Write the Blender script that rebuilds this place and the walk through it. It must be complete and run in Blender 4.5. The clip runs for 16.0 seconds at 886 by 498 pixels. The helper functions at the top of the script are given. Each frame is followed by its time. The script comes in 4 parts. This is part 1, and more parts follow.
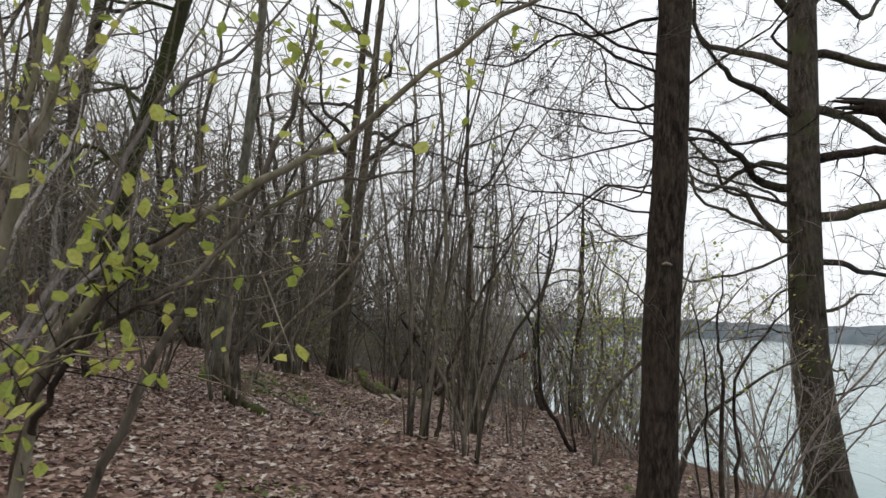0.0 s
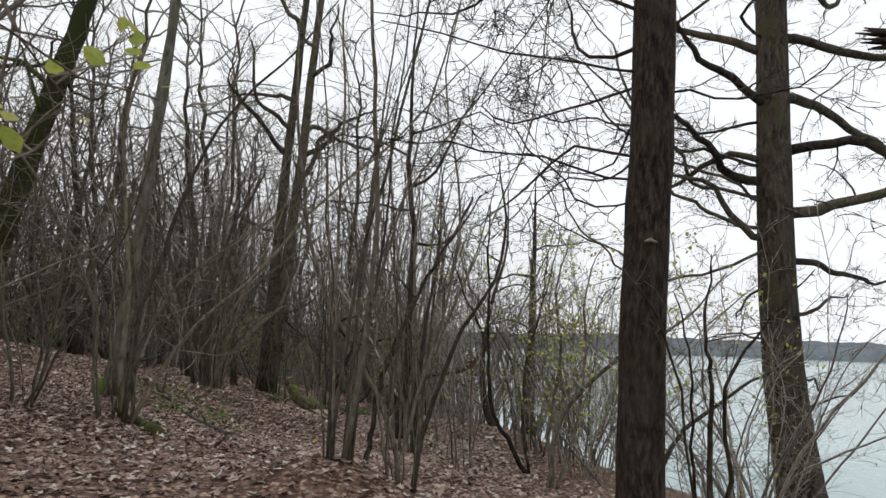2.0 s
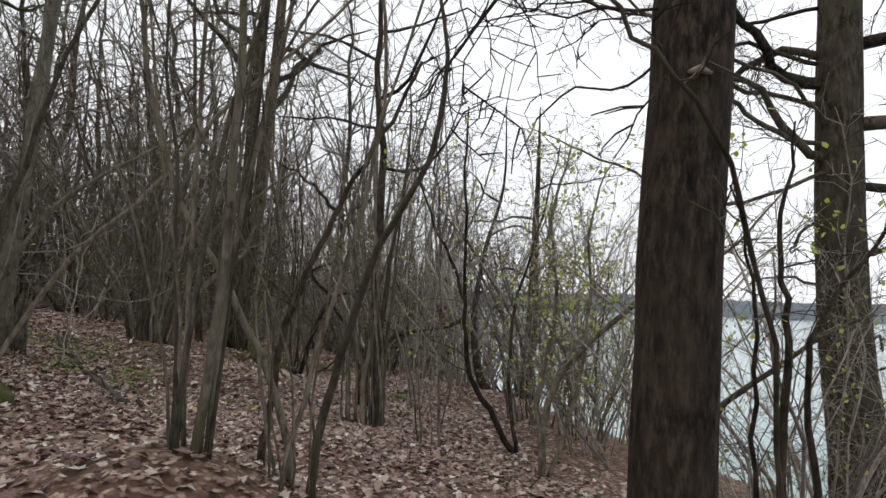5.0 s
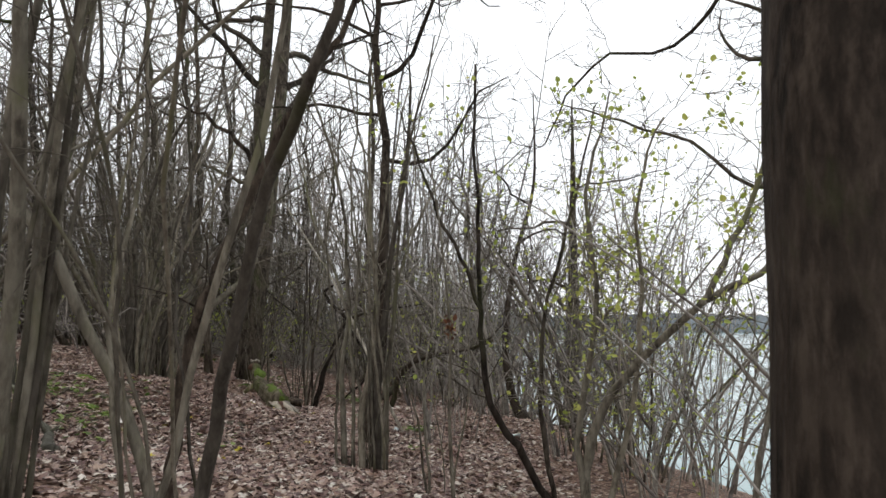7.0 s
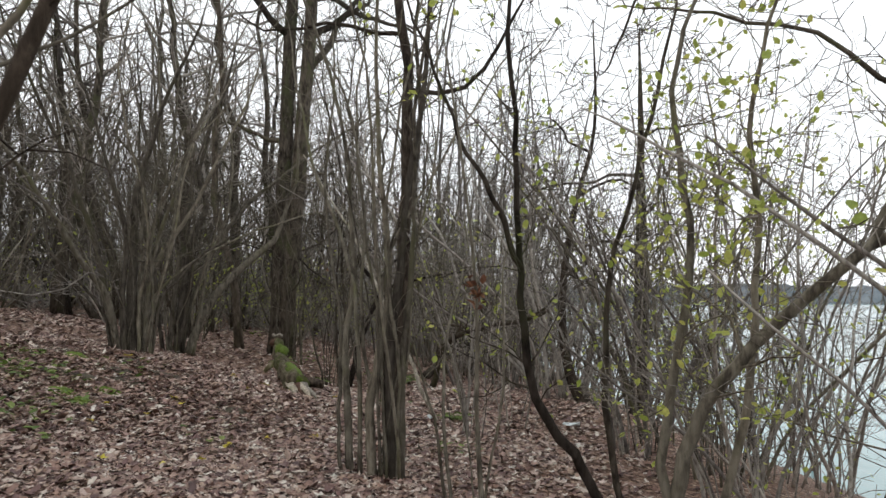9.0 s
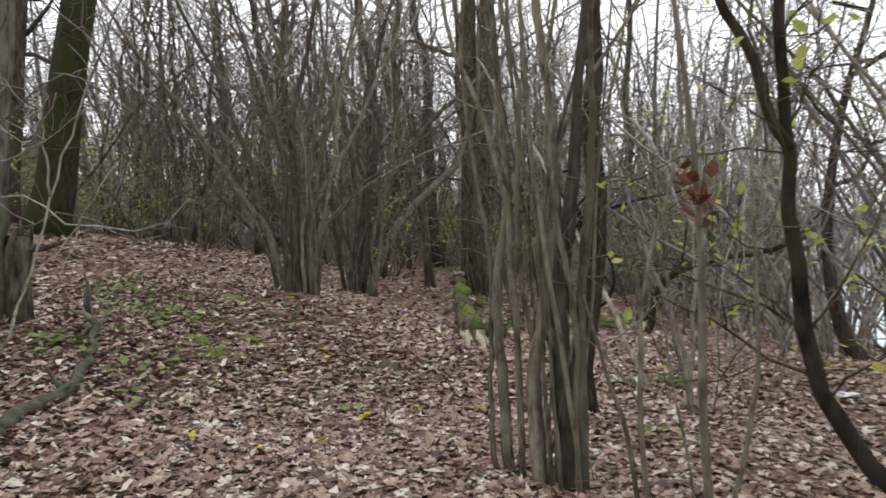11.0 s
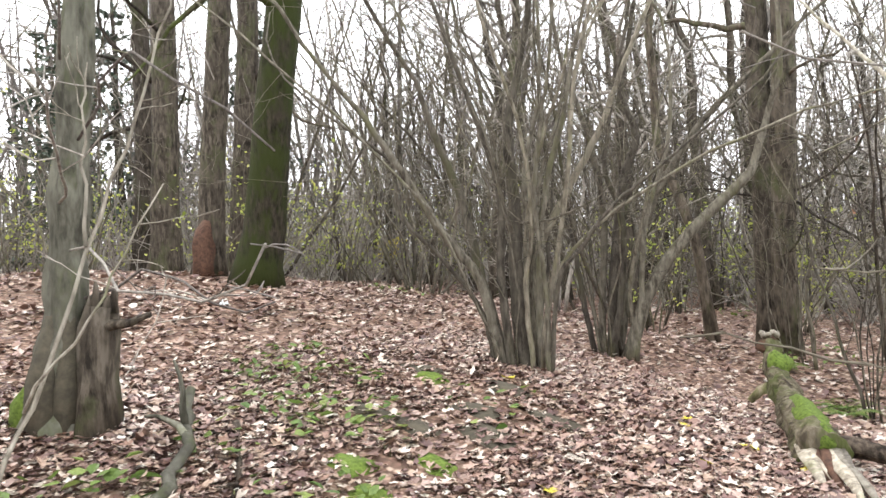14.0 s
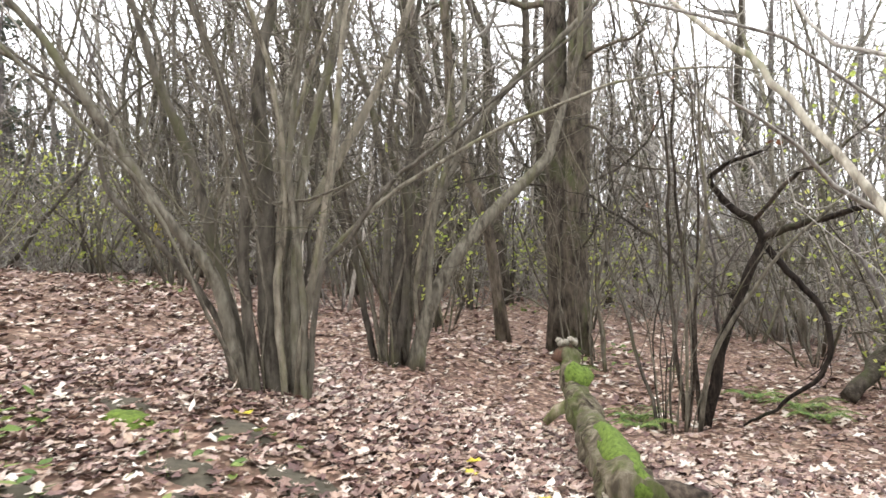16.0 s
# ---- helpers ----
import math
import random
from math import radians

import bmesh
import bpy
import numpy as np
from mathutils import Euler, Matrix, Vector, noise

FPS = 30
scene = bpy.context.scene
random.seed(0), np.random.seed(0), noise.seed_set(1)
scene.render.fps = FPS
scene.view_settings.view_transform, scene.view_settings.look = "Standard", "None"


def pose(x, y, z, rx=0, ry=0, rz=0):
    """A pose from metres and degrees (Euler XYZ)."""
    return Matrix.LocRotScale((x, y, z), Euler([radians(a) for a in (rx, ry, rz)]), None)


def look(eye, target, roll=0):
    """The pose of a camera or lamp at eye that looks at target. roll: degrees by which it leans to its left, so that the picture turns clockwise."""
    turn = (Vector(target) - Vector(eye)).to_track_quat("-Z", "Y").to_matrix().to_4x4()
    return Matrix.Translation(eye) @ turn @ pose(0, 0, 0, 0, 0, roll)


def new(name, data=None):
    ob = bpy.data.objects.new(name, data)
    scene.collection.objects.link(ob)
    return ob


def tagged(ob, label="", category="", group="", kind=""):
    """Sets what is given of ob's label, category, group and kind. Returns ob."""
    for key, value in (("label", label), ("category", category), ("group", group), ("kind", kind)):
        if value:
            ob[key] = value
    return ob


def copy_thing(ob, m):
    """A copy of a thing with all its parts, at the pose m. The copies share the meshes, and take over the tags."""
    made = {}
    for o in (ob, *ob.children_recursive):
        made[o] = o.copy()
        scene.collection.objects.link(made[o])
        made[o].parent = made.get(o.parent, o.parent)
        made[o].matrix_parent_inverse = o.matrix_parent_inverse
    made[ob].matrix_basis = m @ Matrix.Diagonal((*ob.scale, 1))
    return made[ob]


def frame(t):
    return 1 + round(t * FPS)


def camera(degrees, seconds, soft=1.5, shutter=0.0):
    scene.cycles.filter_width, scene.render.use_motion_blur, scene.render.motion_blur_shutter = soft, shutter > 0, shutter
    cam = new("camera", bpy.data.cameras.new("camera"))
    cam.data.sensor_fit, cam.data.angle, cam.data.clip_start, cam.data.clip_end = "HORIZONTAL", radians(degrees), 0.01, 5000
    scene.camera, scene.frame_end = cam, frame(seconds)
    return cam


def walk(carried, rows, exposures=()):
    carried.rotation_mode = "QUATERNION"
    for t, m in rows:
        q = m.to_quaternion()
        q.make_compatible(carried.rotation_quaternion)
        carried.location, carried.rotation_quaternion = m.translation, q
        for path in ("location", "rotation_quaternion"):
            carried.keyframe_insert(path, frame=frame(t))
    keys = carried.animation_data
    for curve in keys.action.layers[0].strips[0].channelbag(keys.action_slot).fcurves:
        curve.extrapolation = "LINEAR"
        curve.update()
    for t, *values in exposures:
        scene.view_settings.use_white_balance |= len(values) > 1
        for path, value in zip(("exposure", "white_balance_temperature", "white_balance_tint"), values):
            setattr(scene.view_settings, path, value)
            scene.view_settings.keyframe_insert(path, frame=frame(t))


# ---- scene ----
cam = camera(65.1, 16.0, soft=1.5, shutter=0.2)
PATH = [
    (0, (-1.270, -4.942, 2.223), (-1.318, -2.954, 2.441), 2.1),
    (0.5, (-1.232, -4.524, 2.16), (-1.192, -2.538, 2.394), 1.8),
    (1, (-1.244, -4.107, 2.113), (-1.057, -2.133, 2.369), 1.3),
    (1.5, (-1.181, -3.71, 2.076), (-0.942, -1.745, 2.346), 1.0),
    (2, (-1.117, -3.273, 2.032), (-1.018, -1.294, 2.299), 2.1),
    (2.5, (-1.034, -2.796, 1.98), (-0.939, -0.817, 2.24), 1.7),
    (3, (-0.891, -2.291, 1.965), (-0.886, -0.31, 2.24), 3.1),
    (3.5, (-0.750, -1.81, 1.93), (-0.657, 0.171, 2.178), 3.4),
    (4, (-0.552, -1.395, 1.898), (-0.317, 0.579, 2.048), 3.0),
    (4.2, (-0.493, -1.245, 1.916), (-0.303, 0.737, 2.045), 2.6),
    (6.3, (-0.032, 0.659, 1.681), (-0.032, 2.646, 1.907), 1.8),
    (6.5, (0.007, 0.844, 1.677), (0.000, 2.83, 1.908), 1.0),
    (7, (0.123, 1.329, 1.679), (0.066, 3.314, 1.902), 0.5),
    (7.5, (0.115, 1.823, 1.688), (0.043, 3.81, 1.886), 0.1),
    (8, (0.283, 2.308, 1.648), (0.150, 4.295, 1.829), 0.0),
    (8.2, (0.331, 2.517, 1.639), (0.166, 4.502, 1.817), 0.2),
    (10.3, (0.325, 4.692, 1.587), (-0.085, 6.649, 1.61), -1.2),
    (10.5, (0.308, 4.952, 1.558), (-0.184, 6.891, 1.56), -1.3),
    (11, (0.198, 5.493, 1.544), (-0.629, 7.314, 1.508), -1.4),
    (11.5, (0.054, 5.933, 1.561), (-0.938, 7.669, 1.529), -1.7),
    (12, (-0.122, 6.443, 1.552), (-1.178, 8.141, 1.503), -1.9),
    (12.5, (-0.396, 6.868, 1.524), (-1.576, 8.482, 1.478), -1.7),
    (13, (-0.704, 7.299, 1.564), (-1.942, 8.869, 1.524), -1.9),
    (13.5, (-1.03, 7.788, 1.628), (-2.354, 9.286, 1.64), -2.3),
    (14, (-1.37, 8.173, 1.696), (-2.785, 9.584, 1.782), -3.1),
    (14.5, (-1.533, 8.53, 1.726), (-2.773, 10.099, 1.756), -3.9),
    (15, (-1.689, 8.91, 1.765), (-2.885, 10.513, 1.754), -3.3),
    (15.5, (-1.897, 9.243, 1.756), (-2.983, 10.923, 1.742), -2.3),
    (16, (-2.058, 9.623, 1.723), (-3.022, 11.375, 1.755), -2.5),
]
EXPOSURE = [(0, -0.28), (4, -0.3), (6.3, 0.0), (8.2, 0.06), (10.3, 0.22), (11.2, 0.57), (12.2, 1.2), (13.5, 1.66), (14.5, 1.69), (16, 1.68)]
walk(cam, [(t, look(e, a, r)) for t, e, a, r in PATH], EXPOSURE)

# ---- light and exposure ----
SUN_EL, SUN_AZ = radians(28), radians(250)
world = bpy.data.worlds.new("overcast")
scene.world = world
world.use_nodes = True
wn = world.node_tree
wn.nodes.clear()
sky = wn.nodes.new("ShaderNodeTexSky")
sky.sky_type, sky.sun_disc = "NISHITA", False
sky.sun_elevation, sky.sun_rotation = SUN_EL, SUN_AZ
sky.air_density, sky.dust_density, sky.ozone_density = 1.0, 6.0, 1.0
veil = wn.nodes.new("ShaderNodeMixRGB")           # thick white cloud in front of the clear sky
veil.inputs[0].default_value = 0.93
veil.inputs[2].default_value = (13.0, 13.3, 13.7, 1)
bgn = wn.nodes.new("ShaderNodeBackground")
bgn.inputs[1].default_value = 0.1
wout = wn.nodes.new("ShaderNodeOutputWorld")
wn.links.new(sky.outputs[0], veil.inputs[1])
wn.links.new(veil.outputs[0], bgn.inputs[0])
wn.links.new(bgn.outputs[0], wout.inputs[0])
sun = new("sun", bpy.data.lights.new("sun", "SUN"))
sun.data.energy, sun.data.angle, sun.data.color = 0.7, radians(25), (1.0, 0.96, 0.9)
sun.rotation_euler = (radians(90) - SUN_EL, 0, radians(180) - SUN_AZ)


# ---- materials ----
def shader(name, rough=0.85, spec=0.25):
    m = bpy.data.materials.new(name)
    m.use_nodes = True
    b = m.node_tree.nodes["Principled BSDF"]
    b.inputs["Roughness"].default_value = rough
    b.inputs["Specular IOR Level"].default_value = spec
    return m, m.node_tree, b


def coords(nt, scale=(1, 1, 1)):
    tc = nt.nodes.new("ShaderNodeTexCoord")
    mp = nt.nodes.new("ShaderNodeMapping")
    mp.inputs["Scale"].default_value = scale
    nt.links.new(tc.outputs["Object"], mp.inputs[0])
    return mp.outputs[0]


def noise_tex(nt, vec, scale, detail=4.0, rough=0.6):
    n = nt.nodes.new("ShaderNodeTexNoise")
    n.inputs["Scale"].default_value, n.inputs["Detail"].default_value, n.inputs["Roughness"].default_value = scale, detail, rough
    nt.links.new(vec, n.inputs["Vector"])
    return n.outputs["Fac"]


def ramp(nt, fac, stops):
    r = nt.nodes.new("ShaderNodeValToRGB")
    e = r.color_ramp.elements
    e[0].position, e[0].color = stops[0][0], (*stops[0][1], 1)
    e[1].position, e[1].color = stops[-1][0], (*stops[-1][1], 1)
    for p, c in stops[1:-1]:
        q = e.new(p)
        q.color = (*c, 1)
    nt.links.new(fac, r.inputs[0])
    return r.outputs[0]


def mixed(nt, fac, a, b):
    m = nt.nodes.new("ShaderNodeMixRGB")
    if isinstance(fac, float):
        m.inputs[0].default_value = fac
    else:
        nt.links.new(fac, m.inputs[0])
    nt.links.new(a, m.inputs[1])
    if isinstance(b, tuple):
        m.inputs[2].default_value = (*b, 1)
    else:
        nt.links.new(b, m.inputs[2])
    return m.outputs[0]


def bumped(nt, b, height, strength=0.5, dist=0.02):
    n = nt.nodes.new("ShaderNodeBump")
    n.inputs["Strength"].default_value, n.inputs["Distance"].default_value = strength, dist
    nt.links.new(height, n.inputs["Height"])
    nt.links.new(n.outputs[0], b.inputs["Normal"])


def bark(name, dark, mid, light, moss=0.0, moss_col=(0.07, 0.11, 0.015), furrow=14.0, relief=0.02):
    """Furrowed bark, drawn out along the trunk, with lichen and moss in patches."""
    m, nt, b = shader(name, 0.9, 0.15)
    v = coords(nt, (1, 1, 0.28))
    f = noise_tex(nt, v, furrow, 5, 0.65)
    g = noise_tex(nt, coords(nt), 3.0, 3, 0.6)
    col = ramp(nt, f, [(0.38, dark), (0.5, mid), (0.64, light)])
    col = mixed(nt, ramp(nt, g, [(0.42, (0, 0, 0)), (0.68, (0.7, 0.7, 0.7))]), col, tuple(0.5 * (p + q) for p, q in zip(mid, light)))
    if moss > 0:
        h = noise_tex(nt, coords(nt, (1, 1, 0.5)), 2.4, 5, 0.7)
        col = mixed(nt, ramp(nt, h, [(0.62 - moss * 0.35, (0, 0, 0)), (0.74 - moss * 0.3, (0.9, 0.9, 0.9))]), col, moss_col)
    info = nt.nodes.new("ShaderNodeObjectInfo")
    shade = nt.nodes.new("ShaderNodeMixRGB")
    shade.blend_type, shade.inputs[0].default_value = "MULTIPLY", 1.0
    nt.links.new(col, shade.inputs[1])
    nt.links.new(ramp(nt, info.outputs["Random"], [(0.0, (0.42, 0.4, 0.4)), (0.35, (0.75, 0.74, 0.71)), (0.7, (1.0, 1.0, 0.96)), (1.0, (1.25, 1.22, 1.15))]), shade.inputs[2])
    nt.links.new(shade.outputs[0], b.inputs["Base Color"])
    bumped(nt, b, f, 0.9, relief)
    return m


def leaf_mat(name, stops, rough=0.6, through_light=0.0):
    """Leaves: every leaf takes its own colour, with fine veins and spots."""
    m, nt, b = shader(name, rough, 0.35)
    geo = nt.nodes.new("ShaderNodeNewGeometry")
    info = nt.nodes.new("ShaderNodeObjectInfo")
    add = nt.nodes.new("ShaderNodeMath")
    add.operation = "ADD"
    fr = nt.nodes.new("ShaderNodeMath")
    fr.operation = "FRACT"
    nt.links.new(geo.outputs["Random Per Island"], add.inputs[0])
    nt.links.new(info.outputs["Random"], add.inputs[1])
    nt.links.new(add.outputs[0], fr.inputs[0])
    col = ramp(nt, fr.outputs[0], stops)
    spots = noise_tex(nt, coords(nt), 60.0, 3, 0.6)
    col = mixed(nt, ramp(nt, spots, [(0.45, (0, 0, 0)), (0.75, (0.45, 0.45, 0.45))]), col, tuple(0.4 * c for c in stops[0][1]))
    nt.links.new(col, b.inputs["Base Color"])
    if through_light:
        b.inputs["Transmission Weight"].default_value = 0.0
        tr = nt.nodes.new("ShaderNodeBsdfTranslucent")
        mx = nt.nodes.new("ShaderNodeMixShader")
        mx.inputs[0].default_value = through_light
        nt.links.new(col, tr.inputs[0])
        nt.links.new(b.outputs[0], mx.inputs[1])
        nt.links.new(tr.outputs[0], mx.inputs[2])
        nt.links.new(mx.outputs[0], nt.nodes["Material Output"].inputs[0])
    return m


def ground_mat():
    m, nt, b = shader("leafy_soil", 0.9, 0.2)
    v = coords(nt)
    vo = nt.nodes.new("ShaderNodeTexVoronoi")
    vo.inputs["Scale"].default_value = 21.0
    vo.inputs["Randomness"].default_value = 1.0
    warp = nt.nodes.new("ShaderNodeMixRGB")
    warp.blend_type, warp.inputs[0].default_value = "ADD", 0.08
    wn2 = nt.nodes.new("ShaderNodeTexNoise")
    wn2.inputs["Scale"].default_value = 9.0
    nt.links.new(v, wn2.inputs["Vector"])
    nt.links.new(v, warp.inputs[1])
    nt.links.new(wn2.outputs["Color"], warp.inputs[2])
    nt.links.new(warp.outputs[0], vo.inputs["Vector"])
    sep = nt.nodes.new("ShaderNodeSeparateColor")
    nt.links.new(vo.outputs["Color"], sep.inputs[0])
    col = ramp(nt, sep.outputs[0], [(0.0, (0.05, 0.028, 0.024)), (0.3, (0.14, 0.08, 0.062)), (0.55, (0.26, 0.155, 0.115)), (0.8, (0.4, 0.27, 0.2)), (1.0, (0.56, 0.44, 0.35))])
    edge = ramp(nt, vo.outputs["Distance"], [(0.25, (0, 0, 0)), (0.7, (0.75, 0.75, 0.75))])
    col = mixed(nt, edge, col, (0.1, 0.064, 0.047))
    big = noise_tex(nt, v, 0.6, 4, 0.6)
    col = mixed(nt, ramp(nt, big, [(0.5, (0, 0, 0)), (0.75, (0.45, 0.45, 0.45))]), col, (0.09, 0.06, 0.035))
    nt.links.new(col, b.inputs["Base Color"])
    bumped(nt, b, sep.outputs[1], 0.8, 0.03)
    return m


def water_mat():
    m, nt, b = shader("lake_water", 0.12, 0.5)
    b.inputs["Base Color"].default_value = (0.22, 0.36, 0.36, 1)
    b.inputs["IOR"].default_value = 1.33
    bumped(nt, b, noise_tex(nt, coords(nt, (1, 0.4, 1)), 1.6, 4, 0.6), 0.35, 0.15)
    return m


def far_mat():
    # distance haze over the woods is put into this blue-grey base colour
    m, nt, b = shader("hazed_far_woods", 1.0, 0.0)
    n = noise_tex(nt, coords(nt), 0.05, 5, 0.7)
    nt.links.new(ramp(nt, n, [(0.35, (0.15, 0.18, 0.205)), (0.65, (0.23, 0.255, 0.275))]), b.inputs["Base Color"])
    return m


def plain_mat(name, c1, c2, scale=20.0, rough=0.8):
    m, nt, b = shader(name, rough, 0.3)
    n = noise_tex(nt, coords(nt), scale, 5, 0.65)
    nt.links.new(ramp(nt, n, [(0.3, c1), (0.7, c2)]), b.inputs["Base Color"])
    bumped(nt, b, n, 0.5, 0.01)
    return m


BARK_DARK = bark("dark_bark", (0.01, 0.008, 0.006), (0.04, 0.03, 0.024), (0.1, 0.08, 0.064), 0.15, (0.05, 0.055, 0.025), 26)
BARK_OAK = bark("oak_bark", (0.02, 0.016, 0.013), (0.065, 0.053, 0.042), (0.14, 0.118, 0.098), 0.3, (0.075, 0.08, 0.04), 16)
BARK_MOSS = bark("mossy_bark", (0.02, 0.017, 0.01), (0.06, 0.05, 0.035), (0.12, 0.1, 0.075), 0.68, (0.065, 0.085, 0.02), 16)
BARK_HAZEL = bark("hazel_bark", (0.055, 0.047, 0.038), (0.13, 0.114, 0.092), (0.225, 0.203, 0.168), 0.3, (0.125, 0.122, 0.07), 20, 0.006)
BARK_GREY = bark("smooth_grey_bark", (0.05, 0.047, 0.037), (0.125, 0.12, 0.098), (0.21, 0.205, 0.17), 0.3, (0.12, 0.135, 0.07), 12, 0.006)
BARK_TWIG = bark("twig_bark", (0.15, 0.133, 0.122), (0.29, 0.263, 0.243), (0.42, 0.39, 0.36), 0.0, furrow=30, relief=0.004)
BARK_PALE = bark("bare_pale_wood", (0.14, 0.12, 0.1), (0.28, 0.25, 0.21), (0.42, 0.39, 0.34), 0.15, (0.15, 0.16, 0.08), 20, 0.005)
LITTER = leaf_mat("fallen_leaf", [(0.0, (0.073, 0.042, 0.038)), (0.16, (0.165, 0.092, 0.082)), (0.3, (0.291, 0.179, 0.131)), (0.42, (0.194, 0.126, 0.109)), (0.56, (0.407, 0.294, 0.218)), (0.7, (0.349, 0.231, 0.196)), (0.82, (0.504, 0.399, 0.338)), (0.93, (0.601, 0.525, 0.436)), (1.0, (0.718, 0.672, 0.600))], 0.55)
LEAF_YELLOW = leaf_mat("yellow_green_leaf", [(0.0, (0.32, 0.4, 0.08)), (0.5, (0.48, 0.54, 0.13)), (1.0, (0.6, 0.58, 0.16))], 0.5, 0.5)
LEAF_BROWN = leaf_mat("withered_leaf", [(0.0, (0.09, 0.035, 0.02)), (0.6, (0.2, 0.085, 0.045)), (1.0, (0.3, 0.15, 0.08))], 0.6, 0.2)
LEAF_GREEN = leaf_mat("fresh_green_leaf", [(0.0, (0.08, 0.14, 0.03)), (0.6, (0.15, 0.22, 0.05)), (1.0, (0.28, 0.33, 0.1))], 0.5, 0.3)
LEAF_GOLD = leaf_mat("bright_yellow_leaf", [(0.0, (0.55, 0.45, 0.04)), (1.0, (0.7, 0.62, 0.1))], 0.5, 0.2)
MOSS = plain_mat("moss", (0.035, 0.055, 0.008), (0.15, 0.21, 0.035), 38, 0.95)
SOIL = plain_mat("bare_soil", (0.04, 0.035, 0.025), (0.1, 0.085, 0.06), 14, 0.95)
ROTTEN = bark("rotten_wood", (0.035, 0.025, 0.016), (0.14, 0.115, 0.08), (0.34, 0.3, 0.23), 0.42, (0.11, 0.14, 0.035), 14, 0.025)
# dark green lifted towards grey: the distance haze is in the leaf colour
NEEDLES = leaf_mat("hazed_dark_evergreen", [(0.0, (0.035, 0.05, 0.035)), (0.6, (0.06, 0.08, 0.055)), (1.0, (0.09, 0.11, 0.075))], 0.6)
SPLIT_WOOD = plain_mat("split_wood", (0.035, 0.018, 0.012), (0.13, 0.066, 0.042), 18, 0.85)
GROUND_MAT, WATER_MAT, FAR_MAT = ground_mat(), water_mat(), far_mat()
LITTER_WHITE = plain_mat("white_plastic", (0.6, 0.68, 0.7), (0.8, 0.85, 0.86), 10, 0.4)


# ---- mesh helpers ----
class Buf:
    """Vertices and faces of one mesh."""

    def __init__(self):
        self.v, self.f = [], []

    def tube(self, pts, rads, sides=4, cap=True, rough=0.0):
        n = len(pts)
        base = len(self.v)
        p = np.asarray(pts, float)
        d = np.gradient(p, axis=0)
        d /= np.linalg.norm(d, axis=1)[:, None] + 1e-9
        ref = np.array([0.0, 0.0, 1.0]) if abs(d[:, 2]).mean() < 0.75 else np.array([1.0, 0.1, 0.0])
        u = np.cross(d, ref)
        u /= np.linalg.norm(u, axis=1)[:, None] + 1e-9
        w = np.cross(d, u)
        a = np.arange(sides) * (2 * math.pi / sides)
        r = np.asarray(rads, float)[:, None, None]
        if rough:
            k = 1 + rough * (np.sin(a * 3 + 1.3)[None, :] * 0.6 + np.random.uniform(-1, 1, (n, sides)) * 0.5 + np.sin(a * 7 + 0.4)[None, :] * 0.4)
            r = r * k[:, :, None]
        ring = p[:, None, :] + r * (np.cos(a)[None, :, None] * u[:, None, :] + np.sin(a)[None, :, None] * w[:, None, :])
        self.v.extend(ring.reshape(-1, 3).tolist())
        for i in range(n - 1):
            o = base + i * sides
            for j in range(sides):
                k = (j + 1) % sides
                self.f.append((o + j, o + k, o + sides + k, o + sides + j))
        if cap:
            self.f.append(tuple(base + (n - 1) * sides + j for j in range(sides)))
            self.f.append(tuple(base + j for j in reversed(range(sides))))

    def poly(self, pts, faces):
        base = len(self.v)
        self.v.extend(pts)
        self.f.extend(tuple(base + i for i in q) for q in faces)

    def mesh(self, name, mat, smooth=True):
        me = bpy.data.meshes.new(name)
        me.from_pydata(self.v, [], self.f)
        if smooth:
            me.shade_smooth()
        me.materials.append(mat)
        return me


def part(name, buf, mat, parent=None, label="", smooth=True):
    ob = new(name, buf.mesh(name, mat, smooth))
    if parent is not None:
        ob.parent = parent
    return tagged(ob, label)


def thing(name, x, y, z, label, category, group="", kind=""):
    ob = new(name)
    ob.location = (x, y, z)
    ob.empty_display_size = 0.1
    return tagged(ob, label, category, group, kind)


def unit(v):
    v = np.asarray(v, float)
    return v / (np.linalg.norm(v) + 1e-9)


def wander(p, d, length, seg, bend, lift, rng):
    """A crooked line from p along d; lift turns it upwards (or down, if negative)."""
    pts, q, d = [np.array(p, float)], np.array(p, float), unit(d)
    for _ in range(seg):
        d = unit(d + np.array([rng.gauss(0, bend), rng.gauss(0, bend), rng.gauss(0, bend) + lift]))
        q = q + d * (length / seg)
        pts.append(q.copy())
    return pts


def taper(r0, r1, n, power=1.0):
    return [r1 + (r0 - r1) * (1 - i / (n - 1)) ** power for i in range(n)]


def leaf_shape(buf, p, size, rng, flat=False):
    """A small pointed leaf folded along its midrib."""
    a = rng.uniform(0, 6.283)
    if flat:
        t, s = rng.gauss(0, 0.28), rng.gauss(0, 0.28)
    else:
        t, s = rng.uniform(-1.4, 0.3), rng.gauss(0, 0.5)
    m = Euler((s, t, a)).to_matrix()
    w, c = size * rng.uniform(0.28, 0.42), size * rng.uniform(0.02, 0.16)
    q = [(0, 0, 0), (size * 0.35, w, c), (size * 0.75, w * 0.75, c * 0.7), (size, 0, rng.uniform(-0.1, 0.15) * size), (size * 0.75, -w * 0.75, c * 0.7), (size * 0.35, -w, c), (size * 0.5, 0, -c * 0.3)]
    o = Vector(p)
    buf.poly([tuple(o + m @ Vector(k)) for k in q], [(0, 6, 1), (1, 6, 2), (2, 6, 3), (3, 6, 4), (4, 6, 5), (5, 6, 0)])


